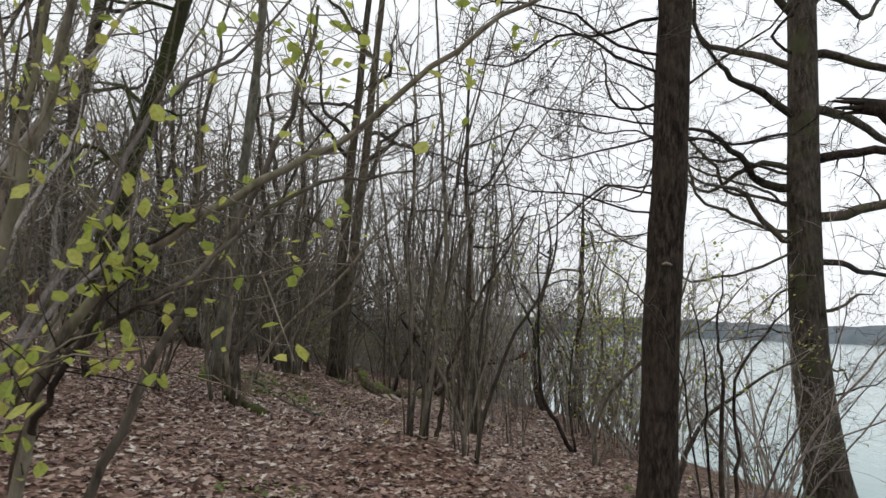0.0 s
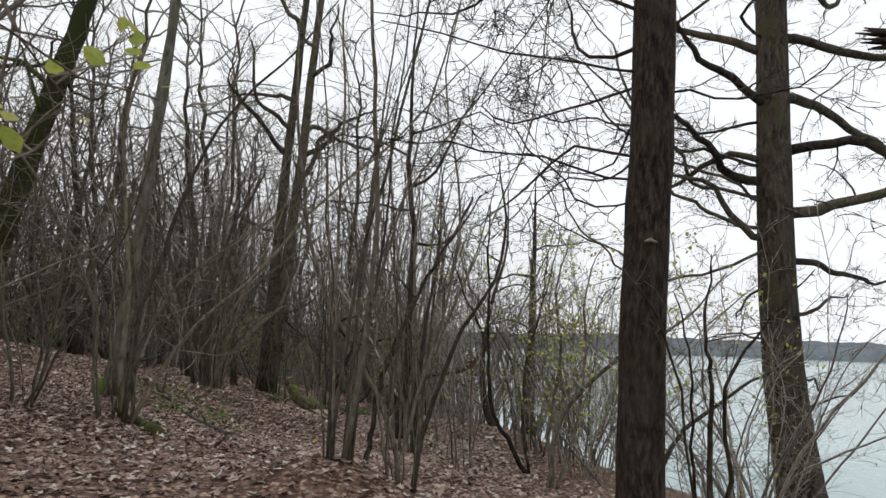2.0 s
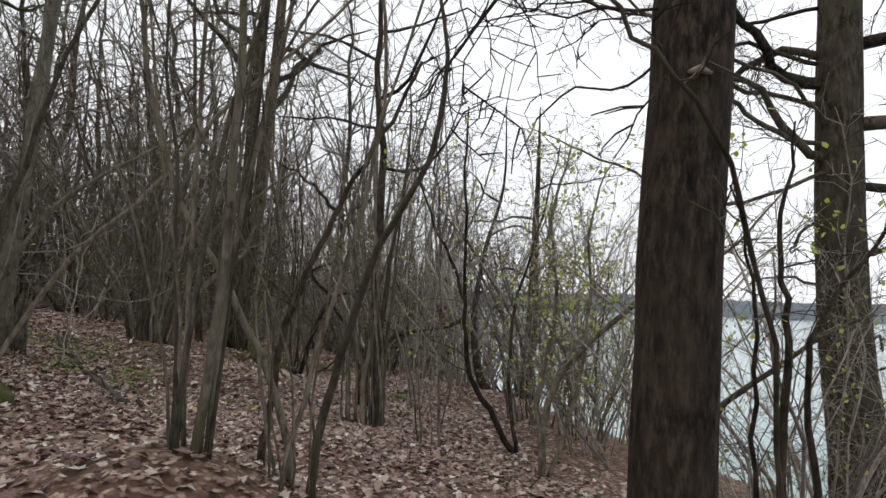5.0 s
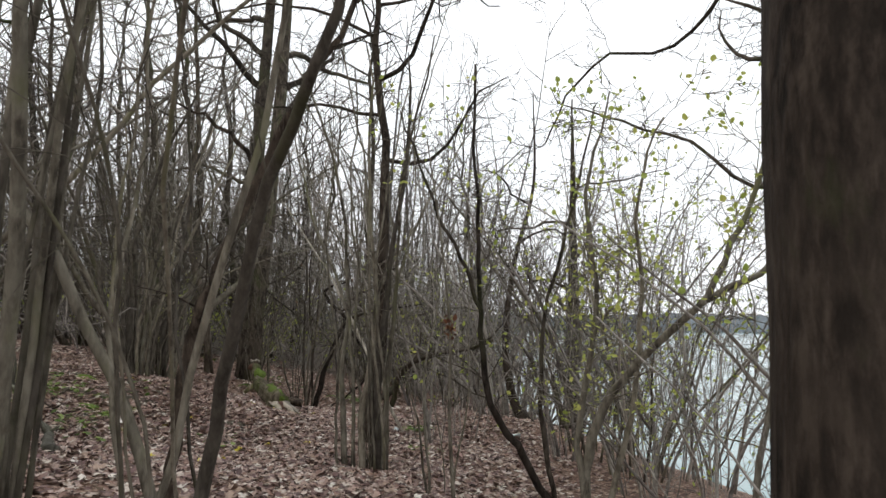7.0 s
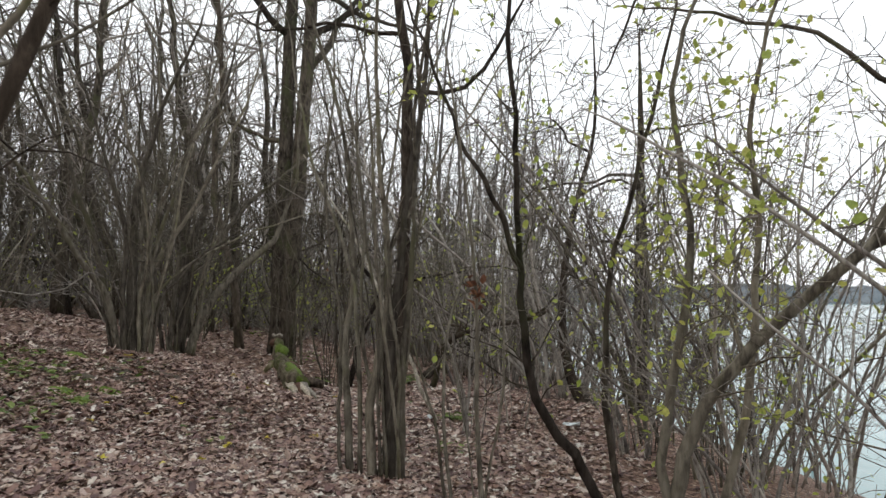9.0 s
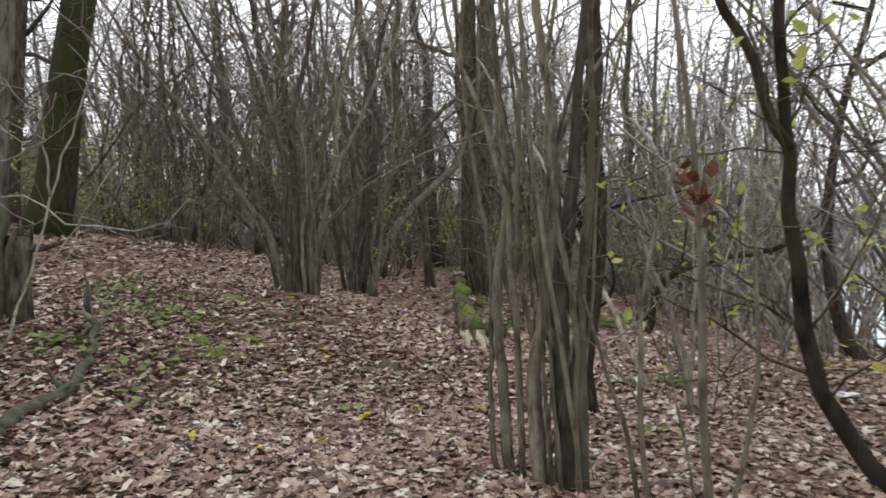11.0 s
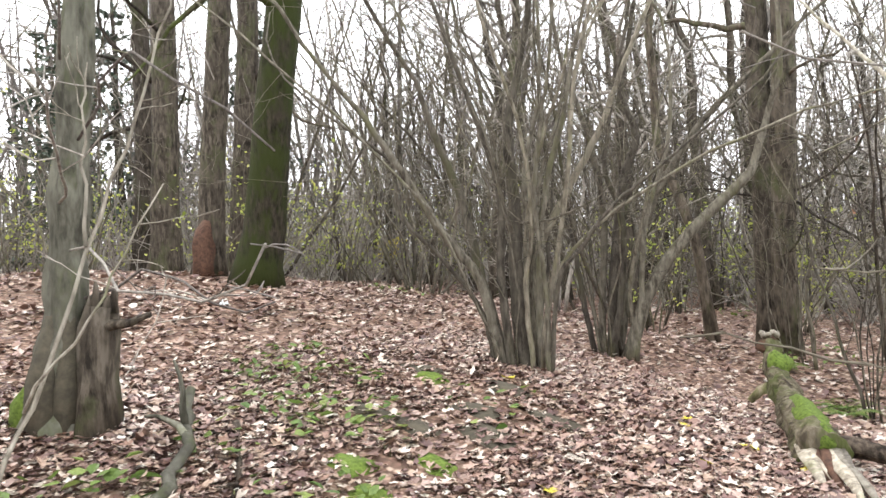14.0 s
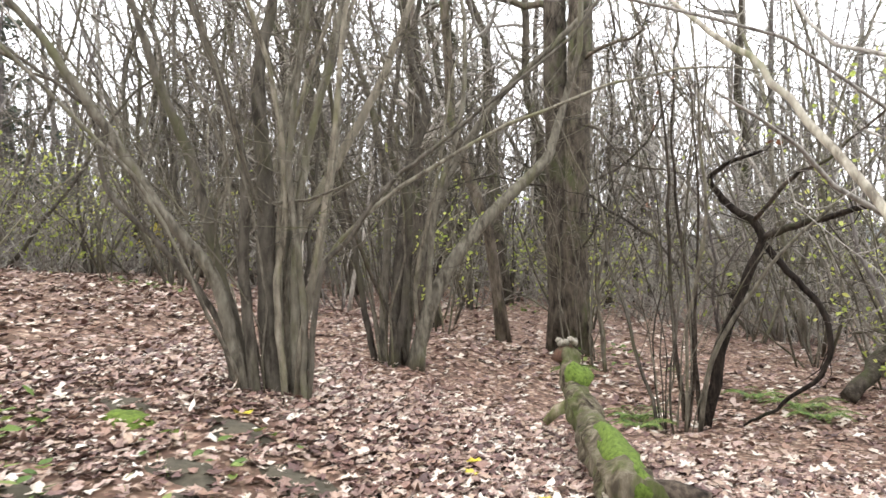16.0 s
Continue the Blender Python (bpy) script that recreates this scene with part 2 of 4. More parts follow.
def sprout(buf, pts, r0, rng, level, density, reach, spread=0.9, lift=0.03, tips=None, start=0.15, thin=0.004):
    """Crooked side twigs along a line, two or three orders deep."""
    n = len(pts)
    total = sum(float(np.linalg.norm(pts[i + 1] - pts[i])) for i in range(n - 1))
    for _ in range(max(1, int(total * density + rng.random()))):
        f = (start + (0.99 - start) * rng.random()) * (n - 1)
        i = int(f)
        p = pts[i] + (pts[min(i + 1, n - 1)] - pts[i]) * (f - i)
        d = unit(pts[min(i + 1, n - 1)] - pts[max(i - 1, 0)])
        side = unit([rng.gauss(0, 1), rng.gauss(0, 1), rng.gauss(0.05, 0.7)])
        k = 1 - 0.45 * f / (n - 1)
        ln = reach * k * rng.uniform(0.4, 1.25)
        q = wander(p, d * (1.15 - spread * 0.5) + side * spread, ln, 5 if level > 2 else (4 if level > 1 else 2), 0.26, lift, rng)
        r = max(thin, r0 * k * rng.uniform(0.3, 0.55))
        buf.tube(q, taper(r, max(0.6 * thin, r * 0.3), len(q)), 4 if r > 0.015 else 3, False)
        if tips is not None:
            tips.append(q[-1])
            tips.append(q[len(q) // 2])
        if level > 1:
            sprout(buf, q, r, rng, level - 1, density * 1.5, reach * 0.5, spread, lift, tips, 0.2, thin)


def leafy(parent, tips, count, size, rng, mat, name="leaves", label=""):
    """Leaves hung at the ends of twigs."""
    b = Buf()
    for _ in range(count):
        p = tips[rng.randrange(len(tips))]
        leaf_shape(b, (p[0] + rng.gauss(0, 0.03), p[1] + rng.gauss(0, 0.03), p[2] + rng.gauss(0, 0.03)), size * rng.uniform(0.6, 1.2), rng)
    ob = part(name, b, mat, parent, label, False)
    return tagged(ob, kind="stuff")


# ---- ground, lake and far shore ----
LAKE = -1.35


def smooth(a, b, t):
    t = min(1.0, max(0.0, (t - a) / (b - a)))
    return t * t * (3 - 2 * t)


def shore(y):
    """Where the water's edge runs."""
    return 1.5 + 7.0 * math.exp(-(y - 10) / 15) if y > 10 else 8.5 + (10 - y) * 0.28


def hump(x, y, cx, cy, r, h):
    return h * math.exp(-((x - cx) ** 2 + (y - cy) ** 2) / (r * r))


def H(x, y):
    """The ground's height."""
    xl, yy = max(x, -30.0), min(max(y, -12.0), 40.0)
    z = 0.288 - 0.129 * xl * (1 if xl > -16 else 0.8) - 0.0348 * yy
    if xl <= -16:
        z = 0.288 + 0.129 * 16 + 0.05 * (-16 - xl) - 0.0348 * yy
    z += hump(x, y, -5.6, 13.2, 1.8, 0.18) + hump(x, y, -6.0, 9.9, 1.2, 0.1) - hump(x, y, -3.2, 9.9, 1.5, 0.26) - hump(x, y, -3.7, 17.4, 2.0, 0.35) + hump(x, y, -1.8, 4.1, 0.95, 0.45) + hump(x, y, -12.5, 13.5, 4.5, 0.5) + hump(x, y, 1.2, 15.5, 2.5, 0.25)
    z += 0.05 * noise.noise((x * 0.5, y * 0.5, 0)) + 0.02 * noise.noise((x * 1.7, y * 1.7, 3))
    s = shore(y) - x
    k = smooth(-0.5, 4.5, s)
    z = (LAKE - 0.15) * (1 - k) + z * k
    if s < 0:
        z = LAKE - 0.15 + max(s, -6) * 0.25
    return z


BARE = [(-4.95, 10.85, 0.28), (-5.2, 11.6, 0.28), (-4.7, 11.3, 0.26), (-5.3, 12.75, 0.33), (-4.6, 12.5, 0.28), (-5.9, 12.45, 0.28), (-4.8, 11.9, 0.36), (-5.1, 12.2, 0.3), (-6.2, 12.6, 0.3), (-3.2, 11.6, 0.25), (-5.6, 11.5, 0.3), (-4.62, 10.7, 0.25)]


def bare(x, y):
    """Patches of moss and soil where few leaves lie."""
    return any((x - a) ** 2 + (y - c) ** 2 < r * r for a, c, r in BARE)


def strip(values):
    return sorted(set(round(v, 3) for v in values))


def build_ground():
    xs = strip([-400, -250, -160, -100, -70, -50, -40, -34] + [-30 + 0.6 * i for i in range(30)] + [-12 + 0.25 * i for i in range(89)] + [10.5 + i for i in range(8)] + [22, 30, 60, 150, 400, 1200])
    ys = strip([-400, -200, -100, -60, -40, -28, -20] + [-14 + 0.7 * i for i in range(13)] + [-5 + 0.25 * i for i in range(113)] + [23.5 + 0.8 * i for i in range(25)] + [46, 52, 60, 70, 85, 110, 150, 220, 400, 1200])
    b = Buf()
    b.v = [(x, y, H(x, y)) for y in ys for x in xs]
    n = len(xs)
    b.f = [(j * n + i, j * n + i + 1, (j + 1) * n + i + 1, (j + 1) * n + i) for j in range(len(ys) - 1) for i in range(n - 1)]
    g = part("ground", b, GROUND_MAT)
    return tagged(g, "woodland floor of brown soil under fallen leaves", "ground", kind="structure")


ground = build_ground()


def build_lake():
    b = Buf()
    b.poly([(-600, -900, LAKE), (3000, -900, LAKE), (3000, 2500, LAKE), (-600, 2500, LAKE)], [(0, 1, 2, 3)])
    return tagged(part("water", b, WATER_MAT), "calm pale lake reflecting the white sky", "lake", kind="structure")


build_lake()


def build_far_shore():
    rng = random.Random(5)
    b = Buf()
    n = 260
    for row, (dist, hmin, hmax) in enumerate(((760, 9, 15), (830, 15, 22))):
        top = []
        for i in range(n):
            a = radians(-25 + 135 * i / (n - 1))
            hgt = hmin + (hmax - hmin) * (0.5 + 0.5 * noise.noise((i * 0.07, row * 9.1, 0))) + rng.uniform(-1.2, 1.2)
            top.append((dist * math.sin(a), dist * math.cos(a), LAKE + hgt))
        pts = [(x, y, LAKE - 1) for x, y, z in top] + top + [(x * 1.08, y * 1.08, z + 1) for x, y, z in top]
        b.poly(pts, [(i, i + 1, n + i + 1, n + i) for i in range(n - 1)] + [(n + i, n + i + 1, 2 * n + i + 1, 2 * n + i) for i in range(n - 1)])
    # the shore's haze is only in its material colour
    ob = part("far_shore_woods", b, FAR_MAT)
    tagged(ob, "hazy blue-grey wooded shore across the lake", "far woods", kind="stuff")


build_far_shore()


# ---- trees with thick trunks ----
def trunk_line(base, lean, height, seg, sway, rng):
    pts, ox, oy = [], 0.0, 0.0
    for i in range(seg + 1):
        f = i / seg
        if i:
            ox, oy = ox + rng.gauss(0, sway), oy + rng.gauss(0, sway)
        pts.append(np.array([base[0] + lean[0] * f * height + ox, base[1] + lean[1] * f * height + oy, base[2] + f * height]))
    return pts


def through_points(points, seg):
    """A smooth line through a few places."""
    p = [np.array(q, float) for q in points]
    p = [2 * p[0] - p[1]] + p + [2 * p[-1] - p[-2]]
    out = []
    for i in range(1, len(p) - 2):
        for k in range(seg):
            t = k / seg
            out.append(0.5 * (2 * p[i] + (p[i + 1] - p[i - 1]) * t + (2 * p[i - 1] - 5 * p[i] + 4 * p[i + 1] - p[i + 2]) * t * t + (3 * p[i] - p[i - 1] - 3 * p[i + 1] + p[i + 2]) * t ** 3))
    return out + [p[-2]]


def limb(tree, p, d, length, r, rng, mat, bend=0.25, lift=0.012, level=3, density=3.0, reach=1.3, name="limb"):
    b, fine = Buf(), Buf()
    q = wander(p, d, length, max(7, int(length * 3.4)), bend, lift, rng)
    b.tube(q, taper(r, max(0.006, r * 0.14), len(q), 0.8), 7 if r > 0.05 else 5, True, 0.06)
    sprout(fine, q, r * 0.45, rng, level, density, reach, 1.05, 0.0, None, 0.12, 0.005)
    ob = part(name, b, mat, tree)
    tagged(part("twig_mass", fine, mat, ob), kind="stuff")
    return ob


def trunk_part(tree, pts, r0, r1, mat, flare=1.0, name="trunk", sides=18):
    b = Buf()
    n = len(pts)
    rads = [r1 + (r0 - r1) * (1 - i / (n - 1)) + r0 * flare * math.exp(-3.0 * float(pts[i][2] - pts[0][2]) / max(0.5, r0 * 4)) for i in range(n)]
    b.tube(pts, rads, sides, True, 0.04)
    return part(name, b, mat, tree)


def big_tree(x, y, r, height, lean, label, mat, limbs, seed, flare=0.35, name="tree", r_top=0.5, sink=0.15, line=None, level=3):
    """A trunk with given limbs: (height, azimuth in degrees, rise, length, radius)."""
    rng = random.Random(seed)
    t = thing(name, x, y, H(x, y) - sink, label, "tree")
    pts = line or trunk_line((0, 0, 0), lean, height, 26, r * 0.05, rng)
    trunk_part(t, pts, r, r * r_top, mat, flare)
    zs = [float(p[2]) for p in pts]
    for hgt, az, rise, ln, rr in limbs:
        p = np.array([np.interp(hgt, zs, [float(q[k]) for q in pts]) for k in range(3)])
        a = radians(az)
        limb(t, p + np.array([math.cos(a), math.sin(a), 0]) * r * 0.4, (math.cos(a), math.sin(a), rise), ln, rr, rng, mat, level=level)
    return t


# dark straight trunk close to the path, slender drooping boughs
near_trunk = big_tree(0.905, 2.72, 0.205, 11.0, (0.03, 0.004), "tall dark straight trunk beside the path", BARK_DARK,
                      [(5.2, 165, 0.05, 3.4, 0.02), (5.9, 150, 0.2, 4.0, 0.022), (4.6, 185, -0.05, 2.6, 0.014), (6.6, 170, 0.15, 4.2, 0.025), (8.0, 250, 0.4, 3, 0.04), (4.9, 140, 0.0, 2.6, 0.022), (6.2, 190, 0.1, 3.4, 0.03), (4.2, 120, 0.0, 1.6, 0.014), (5.4, 200, 0.1, 3.0, 0.02), (5.0, 10, 0.1, 2.2, 0.018), (4.4, 340, -0.05, 1.8, 0.014), (5.8, 30, 0.1, 2.6, 0.02), (3.6, 160, 0.12, 2.4, 0.014), (3.8, 175, 0.15, 2.8, 0.016), (4.5, 155, 0.1, 2.8, 0.016), (3.4, 190, 0.2, 1.8, 0.01)], 11, 0.35, r_top=0.85)
b = Buf()
b.tube([(0.0, -0.185, 3.0), (0.05, -0.2, 3.02), (0.11, -0.19, 3.0)], [0.01, 0.02, 0.008], 6, True, 0.3)
part("bark_scar", b, BARK_PALE, near_trunk, "pale scar where bark broke off")

# oak on the bank with thick level limbs
oak_line = through_points([(0, 0, 0), (-0.2, -0.05, 1.3), (-0.45, -0.1, 3.2), (-0.55, -0.15, 5.5), (-0.5, -0.1, 9), (-0.4, 0, 14)], 6)
big_tree(6.3, 9.4, 0.42, 14.0, None, "large oak on the bank with thick level limbs", BARK_OAK,
         [(h, a, rise, ln, rr * 0.75) for h, a, rise, ln, rr in ((5.2, 355, 0.05, 5.0, 0.09), (6.1, 345, 0.1, 5.5, 0.15), (7.3, 5, 0.08, 5.0, 0.14), (8.4, 350, 0.15, 5, 0.14), (9.6, 10, 0.2, 5, 0.13),
          (5.6, 190, 0.45, 3.0, 0.1), (6.7, 180, 0.4, 3.5, 0.13), (7.1, 170, 0.1, 3.8, 0.09), (8.2, 195, 0.4, 3.8, 0.12), (9.3, 170, 0.35, 4, 0.12), (4.2, 350, 0.02, 2.2, 0.06), (3.4, 20, -0.05, 2.6, 0.05), (4.7, 200, -0.1, 2.4, 0.04), (10.4, 200, 0.4, 4.5, 0.12), (10.8, 0, 0.3, 5, 0.12), (3.8, 190, -0.15, 2.2, 0.035), (2.6, 10, -0.2, 2.2, 0.035), (6.3, 183, 0.25, 6.5, 0.045), (7.9, 172, 0.0, 7.0, 0.045), (9.6, 186, -0.1, 7.5, 0.045), (5.8, 188, 0.0, 7.5, 0.055), (6.4, 176, -0.05, 7.5, 0.055), (5.4, 197, 0.05, 6.0, 0.045), (7.0, 165, -0.05, 7.0, 0.05))], 12, 0.5, r_top=0.62, line=oak_line, sink=0.3)

# tree with a broken limb
stub_tree = big_tree(3.12, 1.45, 0.25, 12.0, (0.01, 0), "dark tree with a splintered broken limb above the bank", BARK_DARK,
                     [(5.6, 20, 0.3, 3, 0.06), (7, 80, 0.4, 3, 0.07), (6.4, 300, 0.4, 3, 0.07), (3.2, 60, 0.1, 1.6, 0.03)], 13, 0.3)
b = Buf()
rng = random.Random(3)
b.tube([(0, 0, 4.1), (-0.22, 0.05, 4.5), (-0.42, 0.08, 4.74), (-0.62, 0.1, 4.77)], [0.11, 0.1, 0.095, 0.08], 9, True, 0.12)
for k in range(7):
    a = k * 0.9
    b.tube([(-0.58, 0.1 + 0.05 * math.cos(a), 4.77 + 0.05 * math.sin(a)), (-0.8 - rng.uniform(0, 0.18), 0.1 + 0.07 * math.cos(a), 4.76 + 0.08 * math.sin(a))], [0.03, 0.006], 4)
part("broken_limb", b, BARK_DARK, stub_tree, "short splintered limb stub")

# twin-stemmed tree ahead
twin = thing("twin_tree", -5.5, 19.6, H(-5.5, 19.6) - 0.15, "tall tree with two grey-brown trunks grown together", "tree")
rng = random.Random(21)
pa = trunk_line((-0.1, 0, 0), (0.05, -0.08), 19, 22, 0.02, rng)
pb = trunk_line((0.1, 0.06, 0), (0.085, -0.072), 19, 22, 0.02, rng)
trunk_part(twin, pa, 0.2, 0.06, BARK_OAK, 0.25)
trunk_part(twin, pb, 0.21, 0.06, BARK_OAK, 0.25)
for hgt, az, rise, ln, rr, src in ((6.8, 350, 0.3, 5.5, 0.1, pb), (7.6, 10, 0.4, 4, 0.09, pb), (5.6, 160, 0.4, 3, 0.06, pa), (8, 200, 0.5, 4, 0.09, pa), (8.4, 60, 0.6, 4, 0.09, pb), (3.5, 330, -0.1, 2.4, 0.025, pb), (2.2, 350, -0.25, 2.4, 0.025, pb), (1.7, 300, -0.2, 2.0, 0.02, pb), (4.3, 300, 0.0, 2.4, 0.03, pb), (9.5, 120, 0.5, 4, 0.08, pa), (3.0, 200, 0, 1.8, 0.02, pa), (2.8, 20, -0.2, 2.6, 0.025, pb), (10.5, 300, 0.5, 4, 0.08, pb), (11.5, 30, 0.5, 4.5, 0.08, pb), (12.5, 180, 0.5, 4.5, 0.08, pa), (9.0, 230, 0.4, 4, 0.08, pa)):
    a = radians(az)
    limb(twin, src[min(21, round(hgt / 19 * 22))], (math.cos(a), math.sin(a), rise), ln, rr, rng, BARK_OAK)

# old trunks on the rise
for x, y, r, lean, mat, label, seed in ((-11.6, 14.0, 0.34, (0.19, 0.06), BARK_MOSS, "thick leaning trunk green with moss", 41), (-13.0, 13.9, 0.24, (0.12, 0.02), BARK_OAK, "old trunk with split red wood at its foot", 42),
                                        (-16.5, 14.6, 0.32, (0.08, 0.0), BARK_OAK, "tall grey-brown trunk on the rise", 43), (-16.1, 16.2, 0.3, (0.12, 0.0), BARK_OAK, "tall grey-brown trunk on the rise", 44), (-20.0, 15.5, 0.3, (0.0, 0.02), BARK_OAK, "tall grey-brown trunk on the rise", 45)):
    rr = random.Random(seed)
    t = big_tree(x, y, r, 13, lean, label, mat, [(rr.uniform(4, 12), rr.uniform(0, 360), rr.uniform(0.1, 0.8), rr.uniform(2, 4), rr.uniform(0.04, 0.08)) for _ in range(9)], seed, 0.5, level=2)
    if seed == 42:
        b = Buf()
        b.tube([(0.2, -0.16, 0.05), (0.22, -0.18, 0.35), (0.24, -0.17, 0.65), (0.22, -0.15, 0.9), (0.26, -0.12, 1.08)], [0.24, 0.2, 0.19, 0.16, 0.07], 13, True, 0.34)
        part("split_wood", b, SPLIT_WOOD, t, "split red-brown heartwood")

# slim trunk behind the upright clump, and a curved one by the water
big_tree(-1.15, 11.3, 0.1, 10, (0.02, -0.01), "slim dark tree behind a hazel clump", BARK_DARK, [(4.2, 20, 0.3, 2.6, 0.035), (4.9, 160, 0.4, 2.4, 0.03), (5.4, 340, 0.2, 3.2, 0.04), (6.1, 190, 0.4, 2.6, 0.03), (6.6, 40, 0.4, 3, 0.03)], 46, 0.3, line=trunk_line((0, 0, 0), (0.02, -0.01), 10, 20, 0.045, random.Random(9)), r_top=0.12)
big_tree(1.5, 15.6, 0.11, 7, None, "small tree bending out over the water", BARK_DARK, [(2.4, 60, 0.4, 2.4, 0.04), (3.2, 200, 0.4, 2.2, 0.03), (3.8, 330, 0.5, 2.2, 0.03), (4.6, 120, 0.5, 2.0, 0.03)], 47, 0.5, line=through_points([(0, 0, 0), (-0.35, 0, 0.6), (-0.5, 0.05, 1.8), (-0.3, 0.1, 3.4), (0.1, 0.1, 5.0), (0.1, 0.1, 7)], 5), r_top=0.1)
big_tree(2.6, 17.5, 0.2, 8, (0.01, 0.0), "grey trunk at the water's edge", BARK_OAK, [(2.6, 60, 0.4, 2.4, 0.04), (3.4, 200, 0.4, 2.2, 0.04), (4.2, 330, 0.5, 2.2, 0.04), (5, 120, 0.5, 2.4, 0.04), (5.8, 20, 0.5, 2.4, 0.03)], 48, 0.4, r_top=0.08)


# ---- multi-stemmed shrubs ----
def clump(x, y, stems, height, spread, r, label, seed, mat=None, base=0.22, name="hazel_clump", density=1.15, reach=1.9, level=3, group="hazel clumps", lift=0.012, bend=0.08, leaves=0, start=0.25, size=0.055, arch=0.0, facing=0.0, drawn=()):
    """A stool of many stems; drawn ones have a radius, a depth and places (across, up) seen along the facing."""
    rng = random.Random(seed)
    t = thing(name, x, y, H(x, y) - 0.06, label, "shrub", group)
    tips, fine = [], Buf()
    ca, sa = math.cos(radians(facing)), math.sin(radians(facing))
    for rr, deep, places in drawn:
        line, back = [], deep
        for u, h in places:
            line.append((u * ca - back * sa, u * sa + back * ca, h))
            back += deep * 0.2 + rng.gauss(0, 0.02)
        q = [p + np.array([rng.gauss(0, 0.005), rng.gauss(0, 0.005), 0]) for p in through_points(line, 6)]
        q += wander(q[-1], q[-1] - q[-3], height * 0.4, 6, 0.14, 0.05, rng)[1:]
        b = Buf()
        b.tube(q, taper(rr, 0.008, len(q), 0.6), 10, True, 0.07)
        part("stem", b, mat or BARK_HAZEL, t)
        sprout(fine, q, rr * 0.4, rng, level, density, reach, 0.85, 0.04, tips, start, 0.0036)
    for i in range(stems):
        a = 6.283 * i / max(1, stems) + rng.gauss(0, 0.35)
        out = math.sqrt(rng.random())
        s = spread * out * rng.uniform(0.5, 1.1) * (1.6 if rng.random() < arch else 1)
        hgt = height * rng.uniform(0.5, 1.1)
        b = Buf()
        q = wander((base * out * math.cos(a), base * out * math.sin(a), 0), (0.35 * s * math.cos(a), 0.35 * s * math.sin(a), 1), hgt, 18, bend * 1.25, lift, rng)
        for i2, p in enumerate(q):                    # upright at the foot, then fanning out
            f = (i2 / 18) ** 1.5
            p += np.array([math.cos(a), math.sin(a), -0.18 * s]) * (0.7 * s * hgt * f)
        rr = r * (0.28 + 0.95 * rng.random() ** 2.6)
        b.tube(q, taper(rr, 0.005, len(q), 0.7), 8, True, 0.06)
        part("stem", b, mat or BARK_HAZEL, t)
        sprout(fine, q, rr * 0.5, rng, level, density, reach, 0.8, 0.05, tips, start, 0.0036)
    tagged(part("twig_mass", fine, mat or BARK_HAZEL, t), kind="stuff")
    if leaves:
        leafy(t, tips, leaves, size, rng, LEAF_YELLOW, label="thin yellow-green leaves")
    return t


def crooked(x, y, label, seed, lines, mat, leaves=0, leaf=None, name="shrub", density=2.2, reach=0.9, size=0.06, level=2, z=None):
    """A shrub whose main stems run through given places; each line: start radius, end radius, places from the foot."""
    rng = random.Random(seed)
    z0 = H(x, y) - 0.06 if z is None else z
    t = thing(name, x, y, z0, label, "shrub")
    tips, fine = [], Buf()
    for r0, r1, pts in lines:
        b = Buf()
        q = through_points([(p[0] - x, p[1] - y, p[2] - z0) for p in pts], 5)
        q = [p + np.array([rng.gauss(0, 0.012), rng.gauss(0, 0.012), rng.gauss(0, 0.008)]) for p in q]
        b.tube(q, taper(r0, r1, len(q), 0.8), 9, True, 0.07)
        sprout(fine, q, r0 * 0.5, rng, level, density, reach, 0.9, 0.03, tips, 0.3)
        part("stem", b, mat, t)
    tagged(part("twig_mass", fine, mat, t), kind="stuff")
    if leaves:
        leafy(t, tips, leaves, size, rng, leaf or LEAF_YELLOW, label="sparse yellow-green leaves")
    return t


clump(-5.75, 13.6, 14, 7.0, 0.4, 0.024, "wide hazel clump of many slender grey-brown stems", 31, base=0.24, bend=0.09, arch=0.3, facing=32.9, drawn=[
    (0.085, 0.00, [(0.00, -0.05), (-0.03, 0.94), (-0.01, 1.65), (-0.03, 2.45), (0.11, 3.07)]),
    (0.057, -0.10, [(-0.18, 0.05), (-0.28, 0.52), (-0.40, 0.99), (-0.73, 1.44), (-1.11, 2.08), (-1.49, 2.67), (-1.84, 3.14)]),
    (0.057, 0.10, [(-0.21, 0.12), (-0.40, 0.94), (-0.58, 1.82), (-0.83, 2.50), (-1.02, 3.12)]),
    (0.047, -0.12, [(-0.12, -0.02), (-0.16, 0.94), (-0.13, 1.79), (-0.30, 2.50), (-0.50, 3.12)]),
    (0.052, 0.10, [(0.09, 0.02), (0.16, 1.09), (0.45, 1.70), (0.85, 2.36), (1.16, 3.07)]),
    (0.038, -0.10, [(0.17, -0.07), (0.21, 1.09), (0.32, 1.84), (0.52, 2.50), (0.66, 3.12)]),
    (0.035, 0.15, [(-0.05, 0.05), (0.11, 1.18), (0.09, 2.03), (0.26, 2.69), (0.30, 3.12)]),
    (0.028, -0.20, [(0.24, -0.09), (0.27, 0.80), (0.21, 1.65), (0.30, 2.36), (0.45, 3.07)]),
    (0.028, -0.15, [(0.12, -0.08), (0.07, 0.80), (0.17, 1.51), (0.11, 2.36), (-0.07, 3.07)]),
    (0.026, 0.00, [(-0.28, 0.09), (-0.44, 0.71), (-0.83, 1.23), (-1.20, 1.65), (-1.30, 2.22), (-1.72, 2.60)]),
    (0.024, -0.20, [(0.26, -0.07), (0.40, 0.90), (0.61, 1.18), (0.92, 1.56), (1.30, 1.84)])])
